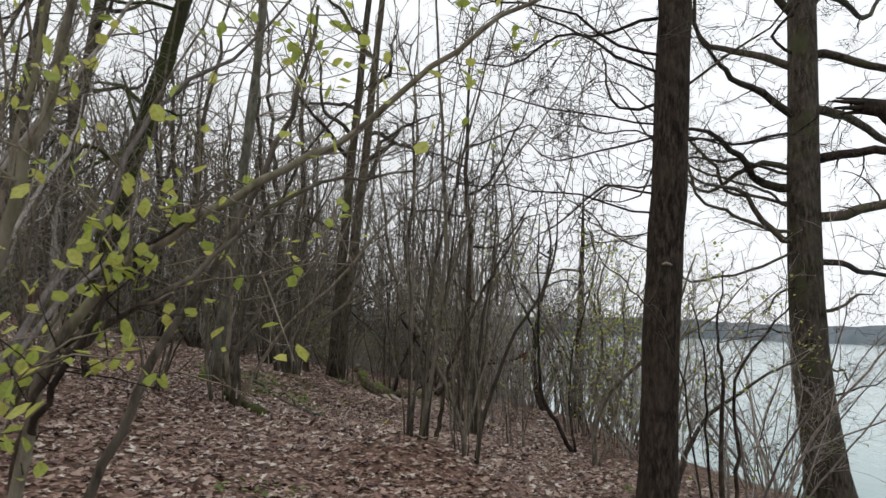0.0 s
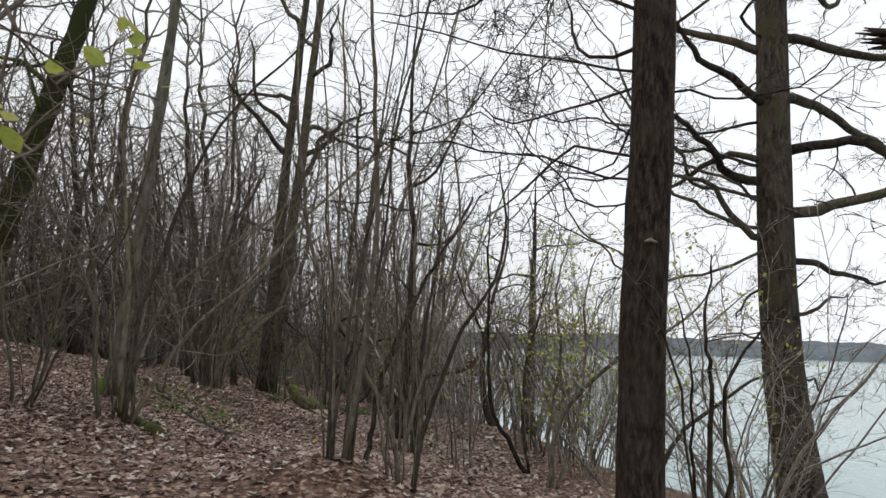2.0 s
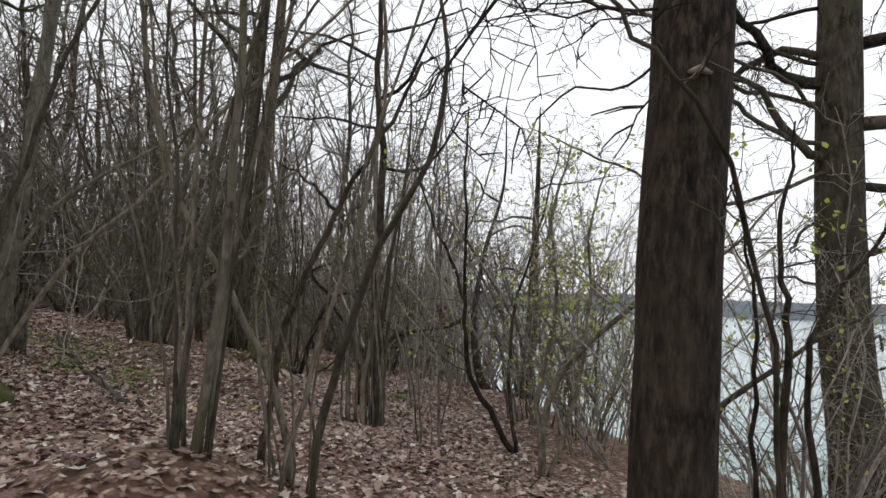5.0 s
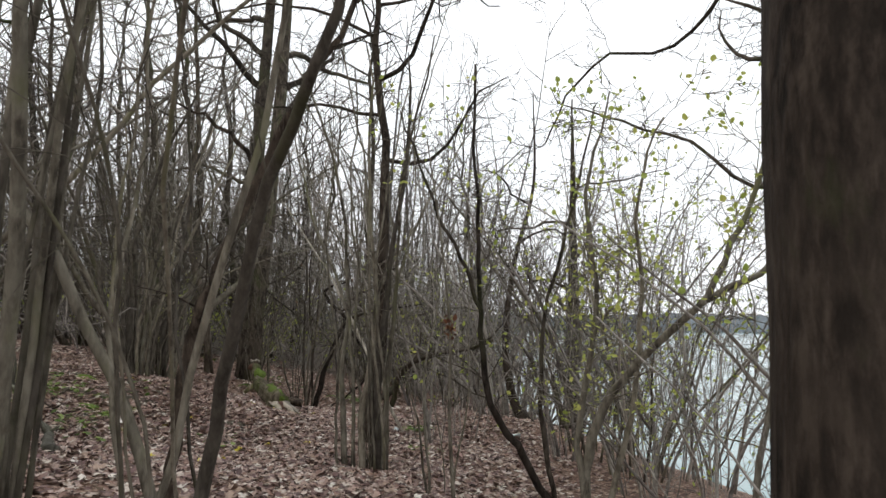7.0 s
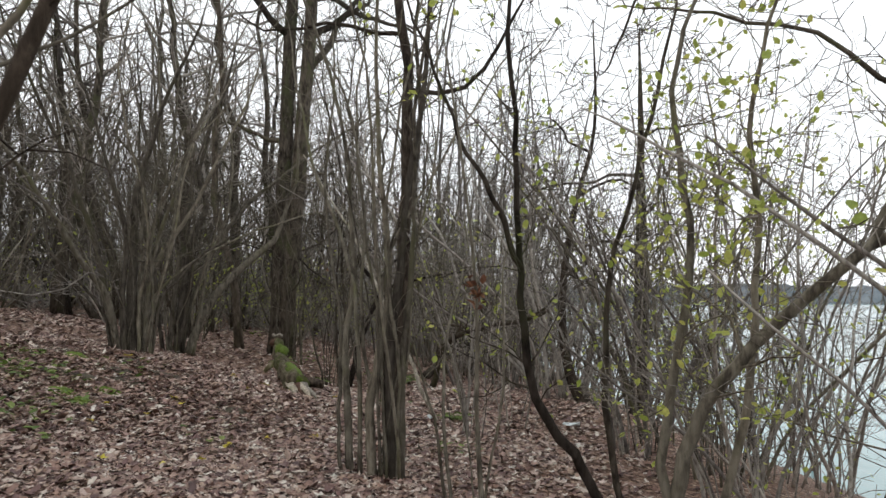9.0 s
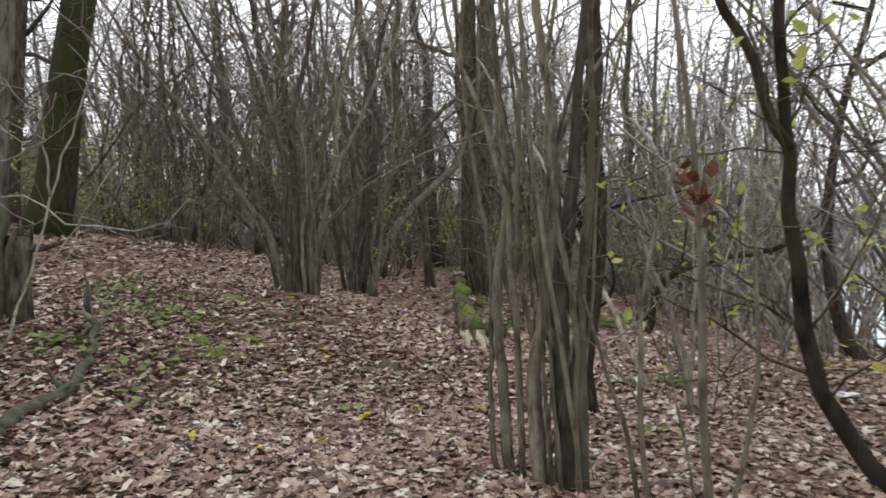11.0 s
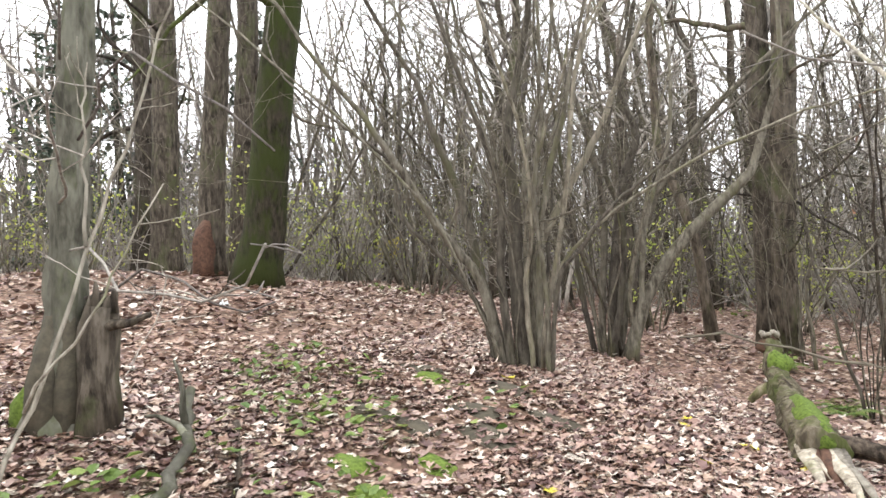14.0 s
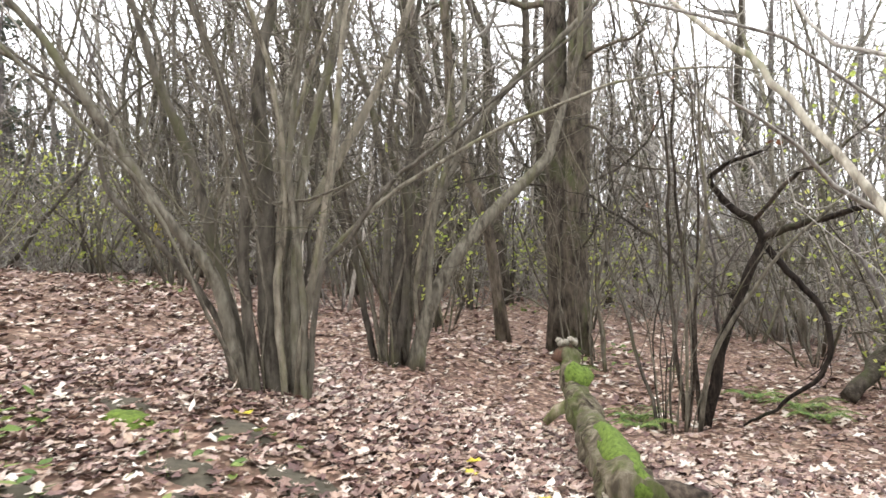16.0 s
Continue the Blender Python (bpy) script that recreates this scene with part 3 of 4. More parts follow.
clump(-6.4, 16.3, 12, 7.0, 0.4, 0.026, "hazel clump of slender stems behind a larger one", 32, base=0.26, bend=0.09, arch=0.3, facing=32.9, drawn=[
    (0.075, 0.00, [(-0.03, -0.07), (0.07, 1.16), (0.27, 2.39), (0.47, 2.97), (0.31, 3.61), (0.43, 4.16)]),
    (0.092, -0.10, [(0.17, 0.00), (0.51, 0.92), (1.06, 1.64), (1.70, 2.22), (1.89, 2.49), (2.09, 3.14)]),
    (0.061, 0.10, [(0.05, -0.03), (0.31, 1.23), (0.75, 2.28), (1.36, 3.14), (2.01, 3.72), (2.63, 4.30)]),
    (0.055, 0.00, [(-0.16, 0.00), (-0.09, 1.02), (-0.02, 2.05), (-0.18, 3.07), (-0.46, 4.09)]),
    (0.041, 0.10, [(-0.24, 0.03), (-0.36, 0.82), (-0.46, 1.70), (-0.73, 2.73), (-0.78, 3.68)]),
    (0.048, -0.10, [(-0.07, -0.07), (0.13, 0.82), (0.21, 1.84), (0.03, 2.56), (0.17, 3.41)]),
    (0.041, -0.15, [(0.27, 0.00), (0.39, 0.82), (0.51, 1.84), (0.85, 2.86), (0.92, 3.96)])])
clump(-0.95, 9.5, 9, 6.5, 0.12, 0.02, "upright hazel clump beside the path", 33, base=0.24, start=0.3, bend=0.06, reach=0.9, facing=29.7, drawn=[
    (0.038, 0.20, [(-0.20, -0.01), (-0.24, 0.72), (-0.26, 1.24), (-0.17, 1.85), (-0.21, 2.47)]),
    (0.047, 0.00, [(-0.05, 0.00), (-0.09, 0.69), (0.01, 1.30), (0.08, 1.88), (0.03, 2.47)]),
    (0.055, -0.05, [(0.08, -0.01), (0.08, 1.24), (0.15, 1.85), (0.20, 2.47)]),
    (0.032, -0.10, [(0.19, -0.07), (0.17, 0.95), (0.20, 1.59), (0.25, 2.18), (0.24, 2.47)]),
    (0.020, 0.10, [(0.00, -0.01), (-0.04, 0.66), (-0.14, 1.53), (-0.10, 2.47)]),
    (0.018, 0.22, [(-0.28, 0.00), (-0.31, 0.57), (-0.28, 1.24), (-0.33, 1.77), (-0.4, 2.29)]),
    (0.020, -0.08, [(0.13, -0.04), (0.14, 1.01), (0.04, 1.59), (-0.01, 2.12)]),
    (0.018, 0.00, [(0.03, -0.04), (0.05, 0.83), (-0.01, 1.50), (0.10, 2.12), (0.34, 2.58)])])
clump(-1.75, 4.12, 12, 7.0, 0.14, 0.04, "upright hazel clump on a small knoll", 34, base=0.18, start=0.35, bend=0.05)
clump(-1.1, 4.25, 9, 6.0, 0.17, 0.028, "hazel clump with leaning stems", 35, base=0.18, start=0.35)
clump(-5.3, 7.4, 10, 7.5, 0.25, 0.05, "hazel clump among fallen leaves", 36, base=0.3)
clump(-3.5, 17.15, 13, 5.0, 0.16, 0.024, "cluster of thin upright stems beside a twisted shrub", 67, base=0.24, density=1.6, reach=1.0, name="shrub", start=0.2)
stool = clump(-16.5, 19.6, 14, 6.0, 0.4, 0.042, "hazel clump far back among fallen leaves", 68, base=0.3, density=0.9, reach=1.6, level=2)
for x, y, a, k in ((-13.2, 19.0, 100, 0.8), (-9.0, 23.1, 200, 0.95), (-11.2, 21.6, 300, 0.7), (-14.6, 24.5, 40, 1.0)):
    ob = copy_thing(stool, pose(x, y, H(x, y) - 0.06, 0, 0, a))
    ob.scale = (k, k, k)
clump(-5.0, 19.0, 9, 4.0, 0.2, 0.025, "thin upright shoots beside a twin trunk", 38, base=0.3, name="shrub")
clump(2.7, 9.0, 10, 3.4, 0.8, 0.018, "bushy shrub on the bank with thin dark stems, few leaves", 37, BARK_TWIG, 0.5, "shrub", 3.2, 0.8, level=2, leaves=300, group="bank shrubs", start=0.1, size=0.045)
clump(2.4, 10.2, 16, 4.6, 0.8, 0.022, "bushy shrub on the bank with thin dark stems, few leaves", 39, BARK_TWIG, 0.5, "shrub", 3.0, 1.0, level=3, leaves=700, group="bank shrubs", start=0.1)
clump(2.9, 5.4, 14, 3.0, 0.8, 0.018, "bushy shrub on the bank with thin dark stems, few leaves", 40, BARK_TWIG, 0.5, "shrub", 3.4, 0.8, level=2, leaves=70, group="bank shrubs", start=0.1)
clump(4.4, 8.0, 14, 3.0, 0.8, 0.018, "bushy shrub on the bank with thin dark stems", 61, BARK_HAZEL, 0.5, "shrub", 3.4, 0.8, level=2, leaves=60, group="bank shrubs", start=0.1)
clump(2.2, 13.0, 12, 6.0, 0.5, 0.03, "bushy shrub at the water's edge", 62, BARK_HAZEL, 0.5, "shrub", 2.2, 1.2, level=3, leaves=420, group="bank shrubs", start=0.15)
clump(0.2, 13.2, 7, 3.5, 0.4, 0.02, "thin shrub with brown shoots", 63, BARK_TWIG, 0.3, "shrub", 2.6, 0.7, level=2, group="bank shrubs", start=0.15)
clump(-0.35, 12.0, 7, 3.0, 0.3, 0.02, "thin shrub with brown shoots", 64, BARK_TWIG, 0.3, "shrub", 2.6, 0.6, level=2, group="bank shrubs", start=0.15)
clump(-0.15, 8.5, 4, 2.6, 0.1, 0.012, "thin upright shoots by the path", 65, BARK_HAZEL, 0.2, "shrub", 2.0, 0.5, level=2, group="bank shrubs", start=0.2)

bank_a = clump(3.3, 12.4, 13, 5.4, 0.65, 0.026, "tall leafless shrub on the bank", 91, BARK_TWIG, 0.4, "shrub", 3.0, 1.0, level=2, group="bank shrubs", start=0.12)
bank_b = clump(3.8, 16.0, 14, 4.2, 0.7, 0.022, "bank shrub with yellow-green leaves", 92, BARK_HAZEL, 0.4, "shrub", 3.0, 0.9, level=2, leaves=480, group="bank shrubs", start=0.12, size=0.07)
rng = random.Random(14)
for src, x, y in ((bank_a, 1.7, 12.4), (bank_b, 2.6, 11.6), (bank_a, 1.9, 19.0), (bank_b, 3.1, 20.5), (bank_a, 0.4, 18.4), (bank_a, 2.0, 23.0), (bank_b, 0.6, 22.0), (bank_a, 3.9, 6.6), (bank_a, 1.0, 26.0), (bank_a, -0.6, 24.0), (bank_b, -1.2, 20.4), (bank_a, 4.4, 13.6)):
    ob = copy_thing(src, pose(x, y, H(x, y) - 0.06, 0, 0, rng.uniform(0, 360)))
    ob.scale = (1, 1, rng.uniform(0.8, 1.15))

# curved stem by the path, with yellow-green leaves above
crooked(1.1, 8.9, "slender shrub with one stem curving up from the bank", 81, [
    (0.045, 0.012, [(1.1, 8.9, -0.2), (0.75, 8.8, 0.35), (0.42, 8.64, 0.89), (0.32, 8.55, 1.5), (0.3, 8.53, 1.94), (0.27, 8.4, 3.0), (0.21, 8.3, 4.4)]),
    (0.025, 0.008, [(0.31, 8.54, 1.85), (0.1, 8.45, 2.4), (-0.2, 8.4, 3.0), (-0.52, 8.3, 3.9)]),
    (0.03, 0.008, [(1.12, 8.9, -0.2), (0.95, 8.8, 0.8), (1.0, 8.7, 1.8), (1.3, 8.6, 3.0), (1.5, 8.5, 4.0)])], BARK_OAK, 220, level=3, density=2.8, reach=1.1)
# forked shrub leaning over the bank
crooked(1.2, 7.5, "dark forked shrub leaning out over the bank", 82, [
    (0.05, 0.012, [(1.2, 7.5, -0.2), (1.22, 7.5, 0.6), (1.5, 7.4, 1.25), (2.14, 7.17, 1.94), (2.5, 7.1, 2.7), (2.8, 7.05, 3.6)]),
    (0.03, 0.008, [(2.1, 7.18, 1.9), (2.5, 7.0, 2.15), (3.1, 6.8, 2.6), (3.6, 6.7, 3.2)]),
    (0.035, 0.008, [(1.18, 7.52, -0.2), (1.15, 7.5, 0.9), (1.3, 7.5, 1.9), (1.25, 7.6, 2.9), (1.5, 7.7, 3.9)]),
    (0.03, 0.008, [(1.25, 7.55, -0.2), (1.6, 7.6, 0.9), (1.75, 7.7, 1.9), (1.7, 7.6, 2.8), (1.9, 7.5, 3.6)])], BARK_HAZEL, 760, density=3.2, level=3, reach=1.2, size=0.065)
crooked(2.1, 6.1, "low dark shrub with crooked stems on the bank", 83, [
    (0.045, 0.01, [(2.1, 6.1, -0.4), (2.3, 6.0, 0.4), (2.6, 5.9, 1.0), (3.3, 5.7, 1.6), (3.8, 5.6, 1.9)]),
    (0.03, 0.008, [(2.15, 6.15, -0.4), (2.1, 6.2, 0.6), (2.4, 6.4, 1.6), (2.5, 6.4, 2.4)])], BARK_HAZEL, 160, density=3.2, level=3, reach=1.0)
# thin stems in front of the oak
crooked(1.95, 3.6, "dark thin-stemmed shrub near a trunk", 84, [
    (0.035, 0.006, [(1.95, 3.6, -0.2), (1.92, 3.62, 0.9), (1.93, 3.55, 1.7), (1.85, 3.5, 2.3), (1.9, 3.4, 3.0)]),
    (0.028, 0.006, [(2.05, 3.6, -0.2), (2.1, 3.6, 0.8), (2.1, 3.6, 1.7), (2.5, 3.6, 2.3), (3.0, 3.5, 2.9)]),
    (0.02, 0.006, [(1.85, 3.65, -0.2), (1.75, 3.6, 0.9), (1.7, 3.5, 1.9), (1.5, 3.4, 2.6)])], BARK_DARK, 14)
# pale branch that crosses the near trunk
crooked(1.25, 2.1, "thin grey-brown sapling arching before a dark trunk", 85, [
    (0.011, 0.004, [(1.25, 2.1, 0.0), (1.05, 1.9, 1.0), (0.8, 1.6, 1.9), (0.5, 1.3, 2.35), (0.2, 1.25, 2.65), (-0.08, 1.24, 2.95), (-0.15, 1.25, 3.3)])], BARK_OAK, 0, density=1.2, reach=0.5, name="sapling")
# dark stem leaning across the wood
crooked(-1.5, 5.2, "dark bare stem leaning to one side", 86, [
    (0.036, 0.014, [(-1.5, 5.2, 0.3), (-1.48, 5.2, 0.9), (-1.38, 5.15, 1.5), (-1.22, 5.1, 2.0), (-0.97, 5.1, 2.6), (-0.66, 5.1, 3.2), (-0.35, 5.0, 3.8)]),
    (0.016, 0.005, [(-1.0, 5.1, 2.55), (-1.25, 5.12, 2.8), (-1.55, 5.15, 2.95)])], BARK_DARK, 0, name="leaning_stem")
# shrub beside the start of the path, with the last leaves
crooked(-2.95, -2.35, "leaning hazel with the last yellow-green leaves", 87, [
    (0.027, 0.007, [(-2.95, -2.35, 0.65), (-2.85, -2.4, 1.5), (-2.7, -2.35, 2.21), (-2.2, -2.2, 2.7), (-1.74, -2.02, 3.05), (-1.21, -1.87, 3.57), (-0.7, -1.8, 3.9)]),
    (0.036, 0.01, [(-3.05, -2.3, 0.65), (-3.0, -2.4, 1.6), (-2.95, -2.45, 2.4), (-2.8, -2.45, 3.1), (-2.7, -2.4, 4.2)]),
    (0.024, 0.007, [(-2.85, -2.1, 0.65), (-2.7, -2.05, 1.6), (-2.4, -2.0, 2.3), (-2.1, -1.9, 3.0), (-1.95, -1.8, 3.7)]),
    (0.014, 0.005, [(-2.75, -2.35, 2.1), (-2.4, -2.3, 2.3), (-1.95, -2.1, 2.75), (-1.5, -1.9, 2.9)]),
    (0.022, 0.007, [(-3.1, -2.2, 0.65), (-3.2, -2.1, 1.8), (-3.25, -2.0, 2.8), (-3.1, -2.0, 4.0)])], BARK_HAZEL, 340, name="hazel", density=3.6, reach=1.0, size=0.07)
crooked(-2.95, -2.1, "low hazel shoot hung with yellow-green leaves", 97, [(0.02, 0.006, [(-2.95, -2.1, 0.65), (-2.9, -2.3, 1.4), (-2.8, -2.4, 1.9), (-2.6, -2.4, 2.15), (-2.35, -2.3, 2.3)]), (0.015, 0.005, [(-2.85, -2.35, 1.7), (-2.7, -2.45, 1.95), (-2.5, -2.4, 2.4), (-2.3, -2.3, 2.6)])], BARK_DARK, 110, name="hazel", density=5, reach=0.4, size=0.07, level=1)
# twisted shrub on the flat by the shore
crooked(-3.3, 17.6, "twisted dark shrub with looping branches", 88, [
    (0.07, 0.015, [(-3.3, 17.6, -0.3), (-3.1, 17.6, 0.6), (-2.85, 17.6, 1.3), (-2.64, 17.65, 1.85), (-2.95, 17.6, 2.2), (-3.1, 17.5, 2.5), (-2.6, 17.4, 2.7)]),
    (0.045, 0.012, [(-2.66, 17.65, 1.8), (-2.2, 17.6, 1.95), (-1.5, 17.4, 2.1), (-0.8, 17.2, 2.2)]),
    (0.04, 0.012, [(-2.66, 17.65, 1.8), (-2.4, 17.6, 1.45), (-2.1, 17.5, 1.0), (-2.1, 17.5, 0.5), (-2.5, 17.5, 0.1), (-2.9, 17.5, -0.15)]),
    (0.025, 0.006, [(-2.7, 17.6, 2.0), (-2.3, 17.4, 2.4), (-1.9, 17.2, 2.6), (-1.2, 17.0, 3.2)]),
    (0.03, 0.006, [(-3.35, 17.65, -0.3), (-3.4, 17.7, 1.2), (-3.5, 17.7, 2.6), (-3.45, 17.7, 4.0)]),
    (0.03, 0.006, [(-3.5, 17.6, -0.3), (-3.6, 17.6, 1.2), (-3.55, 17.6, 2.8), (-3.7, 17.6, 4.4)]),
    (0.02, 0.006, [(-3.45, 17.5, -0.3), (-3.3, 17.4, 1.0), (-3.2, 17.3, 2.6), (-3.25, 17.3, 3.6)])], BARK_DARK, 8, LEAF_BROWN, density=2.2, reach=0.9, size=0.09)
# pale dead stem leaning across
crooked(-0.75, 12.45, "bare pale dead stem leaning over", 89, [
    (0.026, 0.01, [(-0.75, 12.45, -0.1), (-1.45, 12.97, 1.2), (-2.1, 13.55, 2.35), (-2.45, 13.88, 2.85), (-2.83, 14.27, 3.3), (-3.46, 14.87, 4.1)])], BARK_PALE, 0, density=0.6, reach=0.4, name="dead_stem", level=1)


# bright yellow bush far back in the wood
yx, yy = -17.5, 21.8
yz = H(yx, yy)
crooked(yx, yy, "small bush with bright yellow leaves", 93, [
    (0.02, 0.006, [(yx, yy, yz - 0.1), (yx + 0.1, yy, yz + 0.5), (yx + 0.4, yy, yz + 1.0), (yx + 0.8, yy, yz + 1.2)]),
    (0.02, 0.006, [(yx, yy, yz - 0.1), (yx - 0.1, yy, yz + 0.6), (yx - 0.3, yy, yz + 1.2)])], BARK_TWIG, 110, LEAF_GOLD, "bush", 4, 0.5, 0.12)


# ---- logs and stumps ----
def mossy_log():
    x, y = -2.65, 12.9
    t = thing("mossy_log", x, y, H(x, y), "rotten log with green moss, one end raised", "log")
    z = H(x, y)
    pts = through_points([(-0.35, 0.48, 0.13), (-0.62, 0.95, 0.19), (-0.96, 1.65, 0.24), (-1.22, 2.15, 0.36), (-1.38, 2.5, 0.5), (-1.44, 2.62, 0.64)], 5)
    b = Buf()
    b.tube(pts, [0.165 + 0.012 * math.sin(i * 1.1) - 0.0036 * i for i in range(len(pts))], 20, True, 0.24)
    part("wood", b, ROTTEN, t)
    rng = random.Random(4)
    for k in range(8):
        b = Buf()
        u, far = rng.uniform(-0.12, 0.12), rng.uniform(0.4, 0.78)
        w = u + rng.gauss(0, 0.04)
        b.tube([(-0.42 + u, 0.62, 0.14), (-0.3 + u * 1.1, 0.35, 0.13), (-0.16 + w * 1.2, 0.5 - far * 0.7, 0.07), (-0.06 + w * 1.3, 0.5 - far, 0.02)], [0.05, 0.042, 0.026, 0.005], 5, True, 0.4)
        part("splinter", b, BARK_PALE if k % 3 else SPLIT_WOOD, t, "long splinter of pale and red-brown split wood")
    b = Buf()
    b.tube([(-0.36, 0.66, 0.13), (-0.2, 0.7, 0.14), (-0.02, 0.72, 0.1)], [0.09, 0.075, 0.06], 9, True, 0.3)
    part("knot", b, BARK_DARK, t, "dark stub of a broken side branch")
    for lo, hi in ((0, 9), (15, 19)):
        b = Buf()
        m = [np.array([p[0] + 0.03 + rng.gauss(0, 0.012), p[1], p[2] + 0.066]) for p in pts[lo:hi]]
        b.tube(m, [0.05] + [0.108 + rng.uniform(-0.022, 0.022) for _ in m[2:]] + [0.04], 14, True, 0.22)
        part("moss", b, MOSS, t, "bright green moss cushion")
    b = Buf()
    e = pts[-1]
    b.tube([e - np.array([0.02, 0.05, 0.1]), e, e + np.array([-0.02, 0.02, 0.08])], [0.1, 0.085, 0.03], 9, True, 0.3)
    part("broken_end", b, SPLIT_WOOD, t, "dark rotten end")
    b = Buf()
    for k in range(9):
        a = k * 0.7
        o = e + np.array([0.06 * math.cos(a), 0.05 * math.sin(a), 0.06 + 0.012 * (k % 3)])
        b.tube([o, o + np.array([0.02 * math.cos(a), 0.02 * math.sin(a), 0.03]), o + np.array([0.02 * math.cos(a), 0.02 * math.sin(a), 0.045])], [0.025, 0.03, 0.012], 6, True, 0.3)
    part("fungus", b, BARK_PALE, t, "white crust of fungus on the tip")
    b = Buf()
    b.tube([(-1.2, 2.1, 0.3), (-1.36, 2.08, 0.24), (-1.46, 2.06, 0.14)], [0.06, 0.045, 0.03], 8, True, 0.25)
    part("branch_stub", b, ROTTEN, t)


mossy_log()


def old_stump():
    x, y = -6.25, 9.55
    t = thing("old_tree", x, y, H(x, y) - 0.1, "old grey tree with a hollow mossy foot and broken stub", "tree")
    rng = random.Random(8)
    b = Buf()
    pts = through_points([(0, 0, 0), (0.03, 0.02, 0.6), (0.06, 0.05, 1.2), (0.11, 0.1, 2.2), (0.2, 0.2, 4), (0.34, 0.32, 7), (0.4, 0.4, 10)], 5)
    b.tube(pts, [0.125 + 0.12 * math.exp(-i / 3.2) + 0.012 * math.sin(i * 1.7) - 0.0015 * i for i in range(len(pts))], 18, True, 0.2)
    part("trunk", b, BARK_GREY, t)
    b = Buf()
    b.tube([(0.2, 0.1, 0.0), (0.22, 0.12, 0.4), (0.24, 0.16, 0.7), (0.25, 0.18, 0.84)], [0.17, 0.125, 0.11, 0.1], 13, True, 0.34)
    for k in range(7):
        a = k * 0.9
        b.tube([(0.25 + 0.06 * math.cos(a), 0.18 + 0.06 * math.sin(a), 0.8), (0.26 + 0.08 * math.cos(a), 0.19 + 0.08 * math.sin(a), 0.88 + rng.uniform(0, 0.12))], [0.04, 0.008], 5, True, 0.2)
    part("stub", b, BARK_OAK, t, "broken-off side trunk")
    b = Buf()
    b.tube([(0.3, 0.16, 0.72), (0.45, 0.27, 0.73), (0.56, 0.36, 0.78)], [0.035, 0.025, 0.015], 7, True, 0.2)
    part("snag", b, BARK_OAK, t, "short dead side branch")
    b = Buf()
    b.tube([(0.16, -0.02, 0.0), (0.17, -0.01, 0.35), (0.14, 0.02, 0.7), (0.12, 0.04, 0.86)], [0.1, 0.085, 0.06, 0.02], 9, True, 0.3)
    part("cleft", b, SOIL, t, "dark rotten cleft between the trunks")
    b = Buf()
    b.tube([(0.09, -0.14, 0.0), (0.1, -0.12, 0.4), (0.09, -0.06, 0.8)], [0.11, 0.085, 0.03], 9, True, 0.25)
    part("hollow", b, SOIL, t, "dark rotten hollow")
    b = Buf()
    b.tube([(-0.2, -0.12, 0.0), (-0.16, -0.14, 0.25), (-0.12, -0.12, 0.4)], [0.14, 0.1, 0.02], 9, True, 0.2)
    part("moss", b, MOSS, t, "green moss at the foot")
    for hgt, az, rise, ln in ((1.5, 330, 0.3, 1.8), (1.2, 350, 0.1, 2.3), (1.9, 15, 0.35, 2.2), (2.4, 340, 0.5, 2.0), (2.2, 200, 0.3, 1.6), (0.9, 20, 0.2, 1.6), (3.4, 60, 0.4, 2), (4.5, 300, 0.4, 2.5), (5.5, 150, 0.5, 2.5)):
        a = radians(az)
        limb(t, np.array([0.05 + 0.15 * math.cos(a), 0.05 + 0.15 * math.sin(a), hgt]), (math.cos(a), math.sin(a), rise), ln, 0.01, rng, BARK_TWIG if hgt < 3 else BARK_OAK, level=2, density=1.8, reach=0.7)


old_stump()
crooked(-5.0, 8.85, "thin pale forked sapling before an old tree", 94, [
    (0.012, 0.004, [(-5.0, 8.85, 0.75), (-5.05, 9.15, 1.35), (-5.1, 9.5, 2.3), (-5.02, 9.75, 3.1), (-4.95, 9.9, 3.9)]),
    (0.01, 0.003, [(-5.08, 9.35, 1.95), (-5.2, 9.4, 2.5), (-5.4, 9.5, 3.0)]),
    (0.008, 0.003, [(-5.03, 9.05, 1.2), (-4.7, 9.3, 1.7), (-4.5, 9.5, 2.2)])], BARK_PALE, 0, name="sapling", density=2.4, reach=0.5)


def lying_branch(points, r, label, mat, seed, name="fallen_branch", stubs=3, up=0.0):
    rng = random.Random(seed)
    x, y = points[0][0], points[0][1]
    z = H(x, y)
    t = thing(name, x, y, z, label, "branch")
    q = through_points([(p[0] - x, p[1] - y, (H(p[0], p[1]) + r * 0.6 if len(p) == 2 else p[2]) - z) for p in points], 6)
    q = [p + np.array([rng.gauss(0, r * 0.35), rng.gauss(0, r * 0.35), rng.gauss(0, r * 0.12)]) for p in q]
    b = Buf()
    b.tube(q, taper(r, r * 0.5, len(q)), 10, True, 0.16)
    part("wood", b, mat, t)
    for k in range(stubs):
        p = q[rng.randrange(2, len(q) - 2)]
        b = Buf()
        w = wander(p, (rng.gauss(0, 1), rng.gauss(0, 1), 0.5 + up), rng.uniform(0.15, 0.5) + up * 1.5, 4, 0.2, 0.0, rng)
        b.tube(w, taper(r * 0.5, r * 0.15, len(w)), 6, True, 0.1)
        part("side_twig", b, mat, t)
    return t


